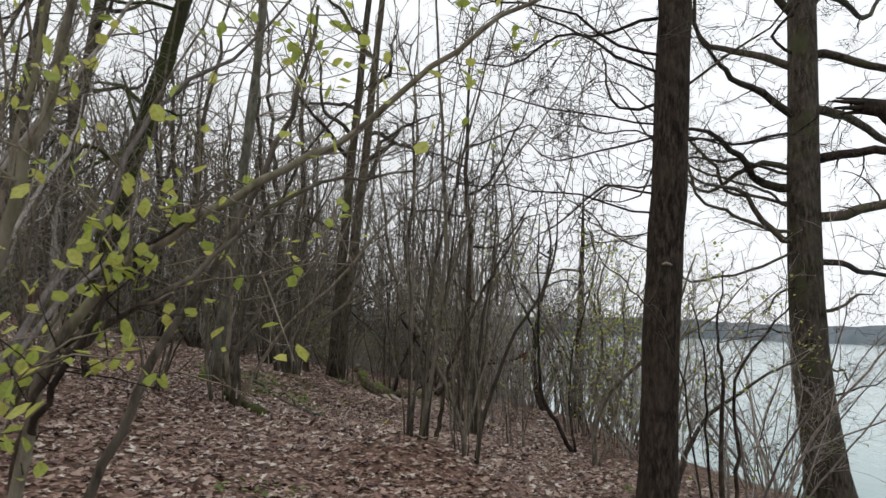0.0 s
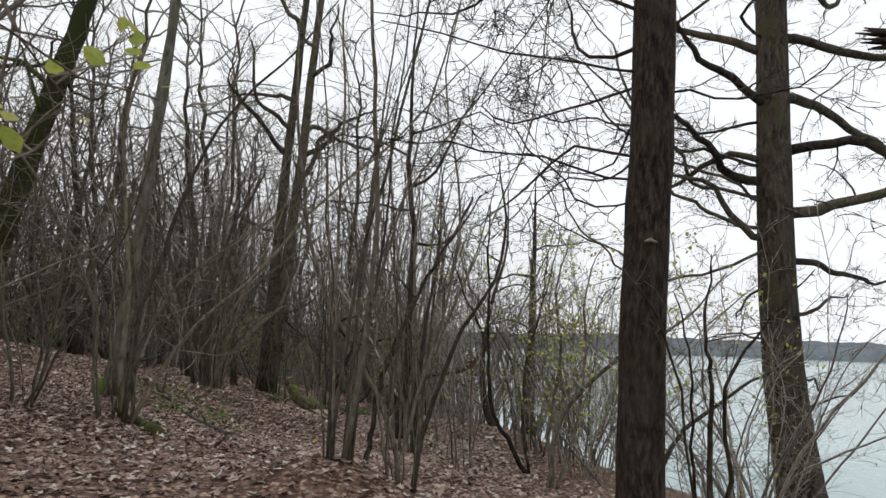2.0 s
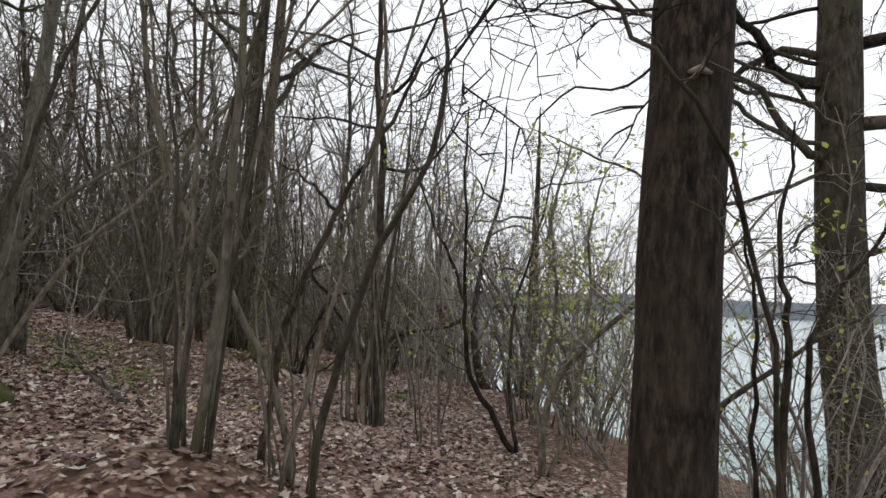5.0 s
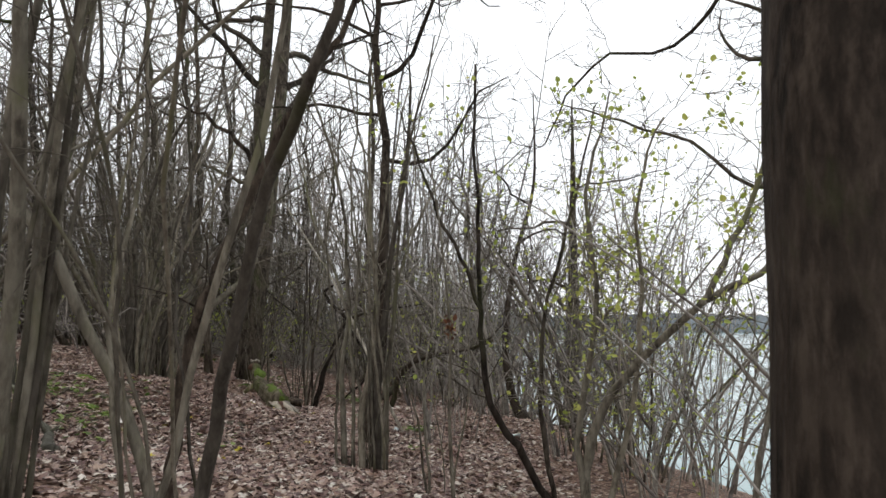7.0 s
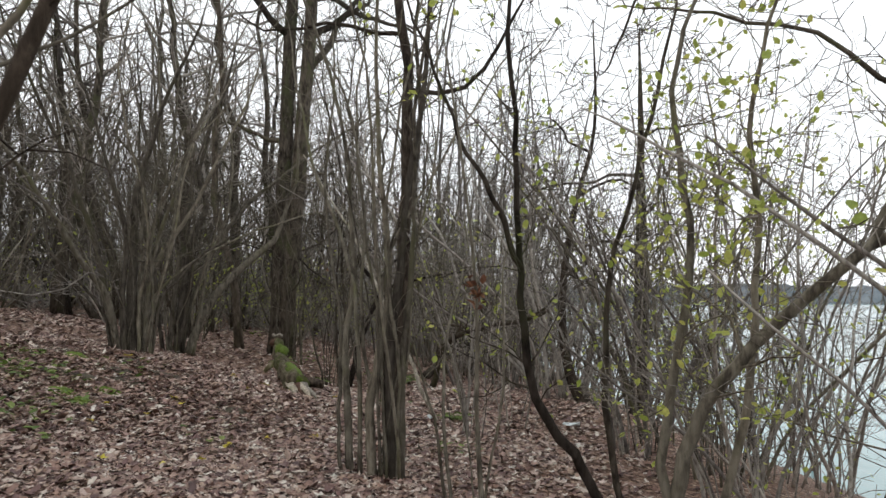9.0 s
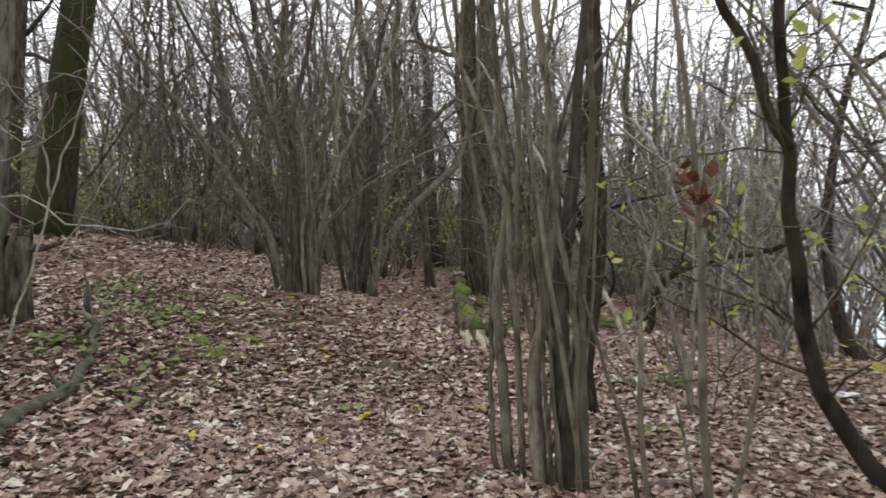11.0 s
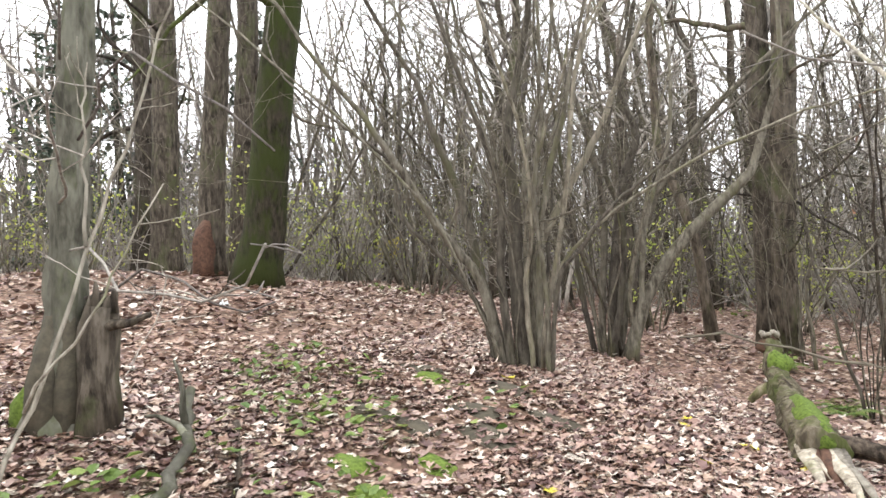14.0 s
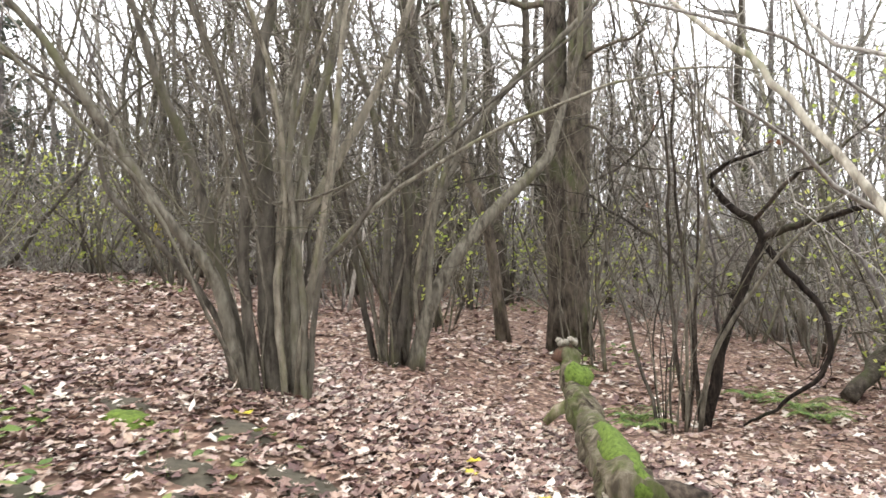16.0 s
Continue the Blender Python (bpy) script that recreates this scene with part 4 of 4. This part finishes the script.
lying_branch([(-3.75, 7.95), (-4.05, 8.35), (-4.36, 8.89), (-4.94, 9.55), (-5.35, 9.95, H(-5.35, 9.95) + 0.1), (-5.7, 10.15, H(-5.7, 10.15) + 0.3)], 0.055, "crooked grey branch lying among leaves", BARK_GREY, 1, stubs=5)
lying_branch([(-5.8, 10.5), (-5.2, 10.2), (-4.9, 10.0)], 0.03, "dark twig lying among leaves", BARK_DARK, 2)
lying_branch([(-1.5, 17.3), (-1.25, 16.7, 0.55), (-0.9, 16.0, 0.95), (-0.3, 15.7, 1.15), (0.3, 15.68, 1.25), (0.78, 15.67, 1.42)], 0.065, "fallen dark limb propped above the ground", BARK_OAK, 3, "fallen_limb", 6, 0.3)
lying_branch([(-1.9, 19.2), (-1.2, 20.5, 0.5), (-0.2, 21.8, 0.9), (1.2, 23.4, 1.1)], 0.1, "fallen dark limb among thickets", BARK_OAK, 4, "fallen_limb", 6, 0.3)
lying_branch([(-2.2, 8.9), (-2.6, 9.3), (-3.1, 9.5)], 0.02, "thin grey twig on the leaves", BARK_PALE, 5, stubs=2)
lying_branch([(-4.4, 6.6), (-4.9, 7.3), (-5.3, 7.6)], 0.09, "short mossy log against a clump", BARK_MOSS, 6, "log", 1)
lying_branch([(-2.0, 12.2), (-1.5, 12.35), (-0.9, 12.25)], 0.025, "dark twig on the leaves", BARK_DARK, 7, stubs=2)


# ---- small growth ----
def fern(x, y, size, seed):
    rng = random.Random(seed)
    t = thing("fern", x, y, H(x, y) + 0.02, "small green fern among brown leaves", "fern", "ferns on the floor")
    for k in range(8):
        a = 6.283 * k / 8 + rng.gauss(0, 0.2)
        b = Buf()
        pts = [np.array([math.cos(a) * s * size, math.sin(a) * s * size, size * (0.9 * s - 0.75 * s * s)]) for s in (0, 0.2, 0.4, 0.6, 0.8, 1.0)]
        b.tube(pts, taper(0.004, 0.001, 6), 3, False)
        for i in range(18):
            f = 0.15 + 0.85 * i / 18
            s = f * 5
            j = min(4, int(s))
            p = pts[j] + (pts[j + 1] - pts[j]) * (s - j)
            w = size * 0.32 * (1 - f) + 0.012
            for side in (-1, 1):
                n = np.array([-math.sin(a) * side, math.cos(a) * side, 0.05])
                fw = np.array([math.cos(a), math.sin(a), 0]) * 0.014
                tip = p + n * w + fw * 1.2 - np.array([0, 0, w * 0.25])
                b.poly([tuple(p - fw * 0.6), tuple(p + n * w * 0.5 - fw * 0.5 + np.array([0, 0, 0.004])), tuple(tip), tuple(p + n * w * 0.45 + fw * 0.9)], [(0, 1, 2, 3)])
        part("frond", b, LEAF_GREEN, t, smooth=False)


for x, y, s, k in ((-3.95, 17.3, 0.42, 1), (-2.35, 18.6, 0.5, 2), (-5.0, 18.4, 0.35, 3), (-0.6, 12.9, 0.3, 4), (-2.9, 18.9, 0.4, 5), (-3.8, 16.85, 0.36, 6), (-2.2, 18.2, 0.45, 7)):
    fern(x, y, s, k)


def herb(x, y, size, n, seed, mat=None):
    rng = random.Random(seed)
    t = thing("herb_patch", x, y, H(x, y) + 0.01, "patch of low green leaves on the ground", "plant", "green herbs")
    b = Buf()
    for _ in range(n):
        a, r = rng.uniform(0, 6.283), size * math.sqrt(rng.random())
        px, py = r * math.cos(a), r * math.sin(a)
        leaf_shape(b, (px, py, H(x + px, y + py) - H(x, y) + rng.uniform(0.04, 0.1)), rng.uniform(0.06, 0.11), rng, True)
    part("leaves", b, mat or LEAF_GREEN, t, smooth=False)
    b = Buf()
    for _ in range(n // 3):
        a, r = rng.uniform(0, 6.283), size * math.sqrt(rng.random())
        px, py = r * math.cos(a), r * math.sin(a)
        b.tube([(px, py, H(x + px, y + py) - H(x, y) - 0.03), (px + rng.gauss(0, 0.02), py, H(x + px, y + py) - H(x, y) + 0.05)], [0.003, 0.002], 3, False)
    tagged(part("stalks", b, LEAF_GREEN, t), kind="stuff")


for i, (x, y, s, n) in enumerate(((-6.0, 10.9, 0.4, 26), (-5.5, 10.2, 0.3, 14), (-5.2, 9.2, 0.25, 14), (-4.75, 10.2, 0.3, 14), (-4.4, 9.7, 0.35, 12), (-6.6, 11.3, 0.4, 18), (-4.0, 9.0, 0.3, 10), (-5.0, 12.3, 0.5, 16), (-1.6, 13.5, 0.3, 12), (-0.4, 10.8, 0.3, 12), (-3.0, 1.5, 0.4, 18), (-2.6, 0.4, 0.3, 14), (-4.7, 19.6, 0.8, 40), (-3.0, 10.6, 0.4, 8), (1.6, 5.2, 0.4, 20), (4.8, 8.2, 0.6, 40), (-8.5, 24, 1.0, 40), (-12, 17.4, 0.8, 30), (-6.4, 11.8, 0.4, 30), (-5.55, 11.0, 0.35, 26), (-5.2, 11.25, 0.3, 16), (-7.3, 11.9, 0.5, 26), (-5.66, 11.4, 0.35, 18), (-6.95, 11.5, 0.4, 24), (-4.65, 10.6, 0.25, 14), (-5.2, 9.5, 0.3, 22), (-4.5, 9.6, 0.3, 8))):
    herb(x, y, s, n, 200 + i)


def mound(x, y, rx, ry, h, mat, name, label, seed, category):
    """A low cushion on the ground with an uneven rim."""
    b = Buf()
    rings, n = 7, 28
    off = seed * 3.7
    pts = []
    for i in range(rings + 1):
        f = i / rings
        for j in range(n):
            a = 6.283 * j / n
            k = 1 + 0.45 * noise.noise((math.cos(a) * 1.5 + off, math.sin(a) * 1.5, 0.3))
            px, py = rx * f * k * math.cos(a), ry * f * k * math.sin(a)
            pts.append((px, py, H(x + px, y + py) - H(x, y) + h * (1 - f * f) - 0.02 * f + 0.012 * noise.noise((px * 9, py * 9, off))))
    b.poly(pts, [(i * n + j, i * n + (j + 1) % n, (i + 1) * n + (j + 1) % n, (i + 1) * n + j) for i in range(rings) for j in range(n)])
    ob = part(name, b, mat)
    ob.location = (x, y, H(x, y))
    return tagged(ob, label, category)


for i, (x, y, r) in enumerate(BARE):
    if i in (0, 2, 5, 11):
        mound(x, y, r * 0.75, r * 0.55, 0.05, MOSS, "moss_patch", "flat green moss patch among fallen leaves", i, "moss")
    else:
        mound(x, y, r * 1.1, r * 0.6, 0.035, SOIL, "soil_patch", "bare dark soil showing between leaves", 20 + i, "soil")

# dry leaves caught on a thin stem, and bits of litter
rng = random.Random(77)
dry = thing("dry_leaf_bunch", 0.0, 8.23, 0.0, "bunch of withered brown leaves caught on a thin stem", "leaves")
b = Buf()
b.tube(through_points([(0.05, 0.1, H(0.05, 8.3) - 0.05), (0.0, 0.05, 0.8), (0.0, 0.0, 1.64), (-0.1, 0.0, 2.6), (-0.25, 0.0, 3.6)], 4), taper(0.02, 0.006, 17), 7, True, 0.06)
part("stem", b, BARK_HAZEL, dry)
b = Buf()
for _ in range(26):
    leaf_shape(b, (rng.gauss(0, 0.025), rng.gauss(0, 0.025), 1.66 + rng.gauss(0, 0.045)), rng.uniform(0.05, 0.085), rng)
part("leaves", b, LEAF_BROWN, dry, smooth=False)


def scrap(x, y, size, seed, label):
    rng = random.Random(seed)
    b = Buf()
    n = 5
    pts = [(size * (i / n - 0.5) + rng.gauss(0, 0.01), size * 0.7 * (j / n - 0.5) + rng.gauss(0, 0.01), 0.03 + abs(rng.gauss(0, 0.025))) for j in range(n + 1) for i in range(n + 1)]
    b.poly(pts, [(j * 6 + i, j * 6 + i + 1, j * 6 + i + 7, j * 6 + i + 6) for j in range(n) for i in range(n)])
    ob = part("plastic_scrap", b, LITTER_WHITE)
    ob.location = (x, y, H(x, y))
    sol = ob.modifiers.new("thick", "SOLIDIFY")
    sol.thickness = 0.003
    tagged(ob, label, "litter")


scrap(1.0, 13.5, 0.22, 1, "crumpled white-blue plastic scrap on the ground")
scrap(-10.0, 12.6, 0.1, 2, "small white scrap on the leaves")
scrap(-0.9, 12.6, 0.1, 3, "small white scrap on the leaves")


# ---- woods further off ----
def brush_master(seed, stems, height, spread, r, mat, density, reach, level, leaves=0, label="leafless thicket of grey-brown stems", thin=0.003):
    rng = random.Random(seed)
    t = thing("thicket", 0, 0, 0, label, "shrub", "thickets of the wood")
    tips, fine = [], Buf()
    for i in range(stems):
        a = rng.uniform(0, 6.283)
        rad = rng.uniform(0.02, 0.35)
        b = Buf()
        s = spread * rng.random()
        q = wander((rad * math.cos(a), rad * math.sin(a), 0), (s * math.cos(a), s * math.sin(a), 1), height * rng.uniform(0.5, 1.1), 12, 0.15, 0.045, rng)
        b.tube(q, taper(r * (0.4 + 0.8 * rng.random() ** 2), 0.006, len(q), 0.7), 5, True)
        sprout(fine, q, r * 0.4, rng, level, density, reach, 0.95, 0.03, tips, 0.1, thin)
        part("stem", b, mat, t)
    tagged(part("twig_mass", fine, mat, t), kind="stuff")
    if leaves:
        leafy(t, tips, leaves, 0.08, rng, LEAF_YELLOW, label="sparse yellowish leaves")
    return t


def pole_master(seed, r, height):
    rng = random.Random(seed)
    t = thing("young_tree", 0, 0, 0, "leafless tree with a grey-brown trunk", "tree", "trees of the wood")
    pts = trunk_line((0, 0, 0), (rng.uniform(-0.08, 0.08), rng.uniform(-0.08, 0.08)), height, 16, 0.13, rng)
    trunk_part(t, pts, r, r * 0.2, BARK_OAK, 0.3, sides=10)
    b = Buf()
    for i in range(4, 17):
        for _ in range(2):
            a = rng.uniform(0, 6.283)
            q = wander(pts[i], (math.cos(a), math.sin(a), rng.uniform(0.2, 1.2)), height * 0.22 * rng.uniform(0.5, 1.1), 6, 0.2, 0.03, rng)
            b.tube(q, taper(r * 0.3, 0.008, len(q)), 4, False)
            sprout(b, q, r * 0.2, rng, 2, 1.9, 1.1, 0.9, 0.03, None, 0.15, 0.004)
    tagged(part("crown", b, BARK_TWIG, t), kind="stuff")
    return t


PATHWAY = through_points([(-1.3, -5.5, 0), (-1.2, -3.0, 0), (-0.7, -1.3, 0), (0.2, 0.8, 0), (0.33, 2.5, 0), (0.32, 4.7, 0), (-0.1, 6.4, 0), (-1.0, 7.8, 0), (-2.06, 9.6, 0)], 6)


def near_path(x, y, d):
    return any((x - p[0]) ** 2 + (y - p[1]) ** 2 < d * d for p in PATHWAY)


def open_floor(x, y):
    """The clearing and the lane ahead, kept free of thickets."""
    if -9.5 < x < -1.2 and 4.6 < y < 17.2 or -15 < x < -9 and 8 < y < 17:
        return True
    if abs(x + 4.1) < 1.3 and y < 23:
        return True
    return x > -4.2 and y < 14.5


def scatter(masters, count, region, seed, smin, smax, accept):
    rng = random.Random(seed)
    fresh, done, tries = [m for m in masters if not m.get("set_down")], 0, 0
    while done < count and tries < 40000:
        tries += 1
        x, y = rng.uniform(region[0], region[1]), rng.uniform(region[2], region[3])
        if x > shore(y) - 0.7 or not accept(x, y, rng):
            continue
        m = pose(x, y, H(x, y) - 0.05, rng.gauss(0, 3), rng.gauss(0, 3), rng.uniform(0, 360))
        src = masters[done % len(masters)]
        if src in fresh:
            fresh.remove(src)
            src.matrix_basis = m
            src["set_down"] = 1
            ob = src
        else:
            ob = copy_thing(src, m)
        k = rng.uniform(smin, smax)
        ob.scale = (k, k, k * rng.uniform(0.85, 1.15))
        done += 1


near_brush = [brush_master(50 + i, 6, 6.0, 0.75, 0.034, BARK_TWIG if i % 2 else BARK_HAZEL, 1.3, 1.9, 3, thin=0.004) for i in range(5)]
near_brush.append(brush_master(56, 6, 4.2, 0.7, 0.02, BARK_HAZEL, 2.2, 1.0, 2, 160, "thicket with sparse yellow-green leaves"))
far_brush = [brush_master(60 + i, 6, 7.5, 0.7, 0.04, BARK_TWIG if i % 2 else BARK_HAZEL, 1.7, 2.0, 2, 0, thin=0.006) for i in range(5)]
far_brush.append(brush_master(66, 5, 4.0, 0.6, 0.025, BARK_HAZEL, 1.5, 1.1, 2, 200, "thicket with sparse yellow-green leaves", 0.006))
poles = [pole_master(70 + i, 0.085 + 0.03 * i, 11 + i) for i in range(4)]


def fits_near(x, y, rng):
    return not near_path(x, y, 2.6) and not open_floor(x, y) and math.hypot(x + 1, y - 6) < 21


def fits_far(x, y, rng):
    d = math.hypot(x + 1, y - 6)
    return not near_path(x, y, 3) and not open_floor(x, y) and 15 < d < 46


scatter(near_brush, 4, (0.9, 5.5, 13.5, 21), 110, 0.7, 1.05, lambda x, y, r: x > shore(y) - 5)
scatter(far_brush[:5], 14, (-15, -1, 22, 33), 113, 1.35, 1.8, lambda x, y, r: not open_floor(x, y))
scatter(far_brush[:5], 22, (-34, -14, 18, 36), 112, 1.4, 1.9, lambda x, y, r: True)
scatter(near_brush, 70, (-20, 8, -4, 26), 101, 0.75, 1.25, fits_near)
scatter(far_brush, 120, (-46, 6, -2, 52), 102, 0.8, 1.35, fits_far)
scatter(near_brush, 18, (-13, -5.6, -1, 7.5), 105, 0.8, 1.3, lambda x, y, r: True)
scatter(poles, 6, (-13, -5.6, -1, 8.2), 106, 0.7, 0.95, lambda x, y, r: True)
scatter(poles, 22, (-22, -6.5, 19.5, 33), 109, 0.75, 1.1, lambda x, y, r: True)
scatter(poles, 36, (-44, 6, -2, 50), 103, 0.8, 1.25, lambda x, y, r: math.hypot(x + 1, y - 6) > 12 and not near_path(x, y, 4) and not open_floor(x, y))


def far_wood():
    """Stems and twigs of the wood that closes the view."""
    rng = random.Random(17)
    b = Buf()
    for _ in range(1900):
        a = radians(rng.uniform(-8, 130))
        d = rng.uniform(30, 80)
        x, y = -1 - d * math.sin(a), 4 + d * math.cos(a)
        if x > shore(y) - 1:
            continue
        z = H(x, y)
        tall = rng.random() < 0.42
        hgt = rng.uniform(10, 20) if tall else rng.uniform(3, 6.5)
        r = rng.uniform(0.07, 0.17) if tall else rng.uniform(0.02, 0.05)
        q = wander((x, y, z - 0.1), (rng.gauss(0, 0.15), rng.gauss(0, 0.15), 1), hgt, 4, 0.08, 0.02, rng)
        b.tube(q, taper(r, 0.012, 5), 3, False)
        for _ in range(17 if tall else 7):
            f = rng.uniform(0.15 if not tall else 0.35, 0.98) * 4
            i = min(3, int(f))
            p = q[i] + (q[i + 1] - q[i]) * (f - i)
            w = wander(p, (rng.gauss(0, 1), rng.gauss(0, 1), 0.5), rng.uniform(0.8, 3.4), 2, 0.45, 0.05, rng)
            b.tube(w, [0.024, 0.017, 0.008], 3, False)
    tagged(part("far_wood", b, BARK_TWIG), "dense leafless wood in the distance", "woods", kind="stuff")


far_wood()
scatter(far_brush[5:], 40, (-32, -2, 19, 40), 107, 0.7, 1.2, lambda x, y, r: not open_floor(x, y))
scatter(far_brush[5:], 16, (-24, -13.5, 13, 26), 108, 0.6, 1.0, lambda x, y, r: True)


def understory():
    """Low twiggy growth that closes the gaps between far stems."""
    rng = random.Random(23)
    b, f = Buf(), Buf()
    for _ in range(1300):
        a = radians(rng.uniform(-4, 118))
        d = rng.uniform(21, 50)
        x, y = -1 - d * math.sin(a), 4 + d * math.cos(a)
        if x > shore(y) - 1 or open_floor(x, y):
            continue
        z = H(x, y)
        for _ in range(8):
            w = wander((x + rng.gauss(0, 0.3), y + rng.gauss(0, 0.3), z), (rng.gauss(0, 0.6), rng.gauss(0, 0.6), 1), rng.uniform(1.2, 4.2), 3, 0.32, -0.02, rng)
            b.tube(w, [0.017, 0.013, 0.01, 0.006], 3, False)
            if rng.random() < 0.55:
                for p in w[1:]:
                    leaf_shape(f, (p[0] + rng.gauss(0, 0.15), p[1] + rng.gauss(0, 0.15), p[2] + rng.gauss(0, 0.15)), rng.uniform(0.08, 0.15), rng)
    tagged(part("understory", b, BARK_TWIG), "low leafless undergrowth among far trees", "undergrowth", kind="stuff")
    tagged(part("understory_leaves", f, LEAF_YELLOW, None, "", False), "last yellow-green leaves on far undergrowth", "leaves", kind="stuff")


understory()


def evergreen():
    rng = random.Random(29)
    t = thing("evergreen_tree", 0, 0, 0, "dark evergreen tree behind leafless thickets", "tree", "evergreens in the wood")
    pts = trunk_line((0, 0, 0), (0.01, 0.01), 13, 14, 0.03, rng)
    trunk_part(t, pts, 0.2, 0.03, BARK_OAK, 0.3, sides=9)
    b, f = Buf(), Buf()
    for i in range(64):
        h = rng.uniform(1.6, 12.6)
        a = rng.uniform(0, 6.283)
        ln = (13.4 - h) * 0.3 * rng.uniform(0.6, 1.15)
        q = wander(pts[min(13, int(h / 13 * 14))], (math.cos(a), math.sin(a), 0.1), ln, 5, 0.12, -0.05, rng)
        b.tube(q, taper(0.03, 0.006, 6), 3, False)
        for _ in range(int(8 + ln * 12)):
            k = rng.uniform(0.15, 1) * 5
            j = min(4, int(k))
            p = q[j] + (q[j + 1] - q[j]) * (k - j)
            leaf_shape(f, (p[0] + rng.gauss(0, 0.14), p[1] + rng.gauss(0, 0.14), p[2] + rng.gauss(0, 0.1)), rng.uniform(0.14, 0.3), rng)
    tagged(part("branches", b, BARK_TWIG, t), kind="stuff")
    tagged(part("foliage", f, NEEDLES, t, "dark green foliage", False), kind="stuff")
    return t


dark_tree = evergreen()
rng = random.Random(31)
for i, (x, y) in enumerate(((-25, 15), (-28, 18), (-31, 16), (-33, 22), (-27, 23), (-36, 19))):
    m = pose(x, y, H(x, y) - 0.1, 0, 0, rng.uniform(0, 360))
    ob = dark_tree if i == 0 else copy_thing(dark_tree, m)
    ob.matrix_basis = m
    k = rng.uniform(0.75, 1.1)
    ob.scale = (k, k, k)


# ---- fallen leaves ----
LEAF_RIM = [(0.0, 0.0), (0.12, 0.33), (0.36, 0.17), (0.62, 0.47), (0.66, 0.18), (1.0, 0.0), (0.64, -0.2), (0.6, -0.45), (0.35, -0.18), (0.14, -0.31)]


def litter(count, x0, x1, y0, y1, size, seed, density=None):
    """Lobed, curled leaves strewn over a stretch of ground, as one mesh."""
    rng = random.Random(seed)
    gen = np.random.default_rng(seed)
    spots = []
    while len(spots) < count:
        x, y = rng.uniform(x0, x1), rng.uniform(y0, y1)
        if x > shore(y) - 1.2:
            count -= 1
            continue
        if bare(x, y) and rng.random() < 0.75:
            continue
        rim = min(x - x0, x1 - x, y - y0, y1 - y) + 0.5 * noise.noise((x * 0.9, y * 0.9, seed))
        if rng.random() > rim / 1.8:
            count -= 1
            continue
        spots.append((x, y, H(x, y) + rng.uniform(0.004, 0.035)))
    n, k = len(spots), len(LEAF_RIM)
    rim = np.array(LEAF_RIM + [(0.5, 0.0)])
    s = size * gen.uniform(0.55, 1.3, (n, 1))
    px = (rim[None, :, 0] - 0.5) * s * gen.uniform(0.85, 1.15, (n, k + 1))
    py = rim[None, :, 1] * s * gen.uniform(0.75, 1.2, (n, k + 1))
    curl, fold = gen.normal(0, 1.2, (n, 1)), gen.uniform(0.0, 0.35, (n, 1))
    pz = np.abs(py) * fold + (px ** 2) * curl / size * 0.5 + gen.normal(0, 0.004, (n, k + 1))
    yaw, tx, ty = gen.uniform(0, 6.283, (n, 1)), gen.normal(0, 0.17, (n, 1)), gen.normal(0, 0.17, (n, 1))
    pz = pz + px * tx + py * ty
    co = np.array(spots)[:, None, :] + np.stack([px * np.cos(yaw) - py * np.sin(yaw), px * np.sin(yaw) + py * np.cos(yaw), pz], 2)
    tri = np.array([(i, (i + 1) % k, k) for i in range(k)])
    idx = (np.arange(n)[:, None, None] * (k + 1) + tri[None]).reshape(-1, 3)
    me = bpy.data.meshes.new("fallen_leaves")
    me.vertices.add(n * (k + 1))
    me.vertices.foreach_set("co", co.reshape(-1).astype(np.float32))
    me.loops.add(idx.size)
    me.loops.foreach_set("vertex_index", idx.reshape(-1).astype(np.int32))
    me.polygons.add(len(idx))
    me.polygons.foreach_set("loop_start", (np.arange(len(idx)) * 3).astype(np.int32))
    me.update()
    me.materials.append(LITTER)
    ob = new("fallen_leaves", me)
    ob.parent = ground
    tagged(ob, "brown fallen leaves lying on the ground", kind="stuff")


litter(50000, -8.4, 1.8, 6.4, 15.8, 0.085, 1)
litter(34000, -7.8, 0.0, 8.2, 16.0, 0.07, 8)
litter(18000, -12, 3.0, 4.5, 21.0, 0.1, 7)
litter(20000, -8.0, 4.0, -4.0, 8.2, 0.105, 2)
litter(12000, -22, -8, 6.5, 24, 0.13, 4)
litter(7000, -11, 4, 16.5, 29, 0.13, 5)


# single leaves near the path, each a piece of its own
def single_leaf(size, seed, mat):
    rng = random.Random(seed)
    b = Buf()
    k = len(LEAF_RIM)
    pts = [((u - 0.5) * size, v * size, abs(v) * size * rng.uniform(0.1, 0.5) + rng.gauss(0, 0.004)) for u, v in LEAF_RIM] + [(0.0, 0.0, 0.0)]
    b.poly(pts, [(i, (i + 1) % k, k) for i in range(k)])
    return b.mesh("leaf", mat, False)


shapes = [single_leaf(0.1, 300 + i, LITTER) for i in range(6)]
golden = [single_leaf(0.12, 310 + i, LEAF_GOLD) for i in range(3)]
rng = random.Random(61)
for i in range(290):
    x, y = rng.uniform(-6.5, -1.0), rng.uniform(8.6, 13.6)
    ob = new("leaf", golden[i % 3] if i % 16 == 0 else shapes[i % 6])
    ob.matrix_basis = pose(x, y, H(x, y) + 0.035, rng.gauss(0, 12), rng.gauss(0, 12), rng.uniform(0, 360)) @ Matrix.Scale(rng.uniform(0.8, 1.25), 4)
    ob.parent = ground
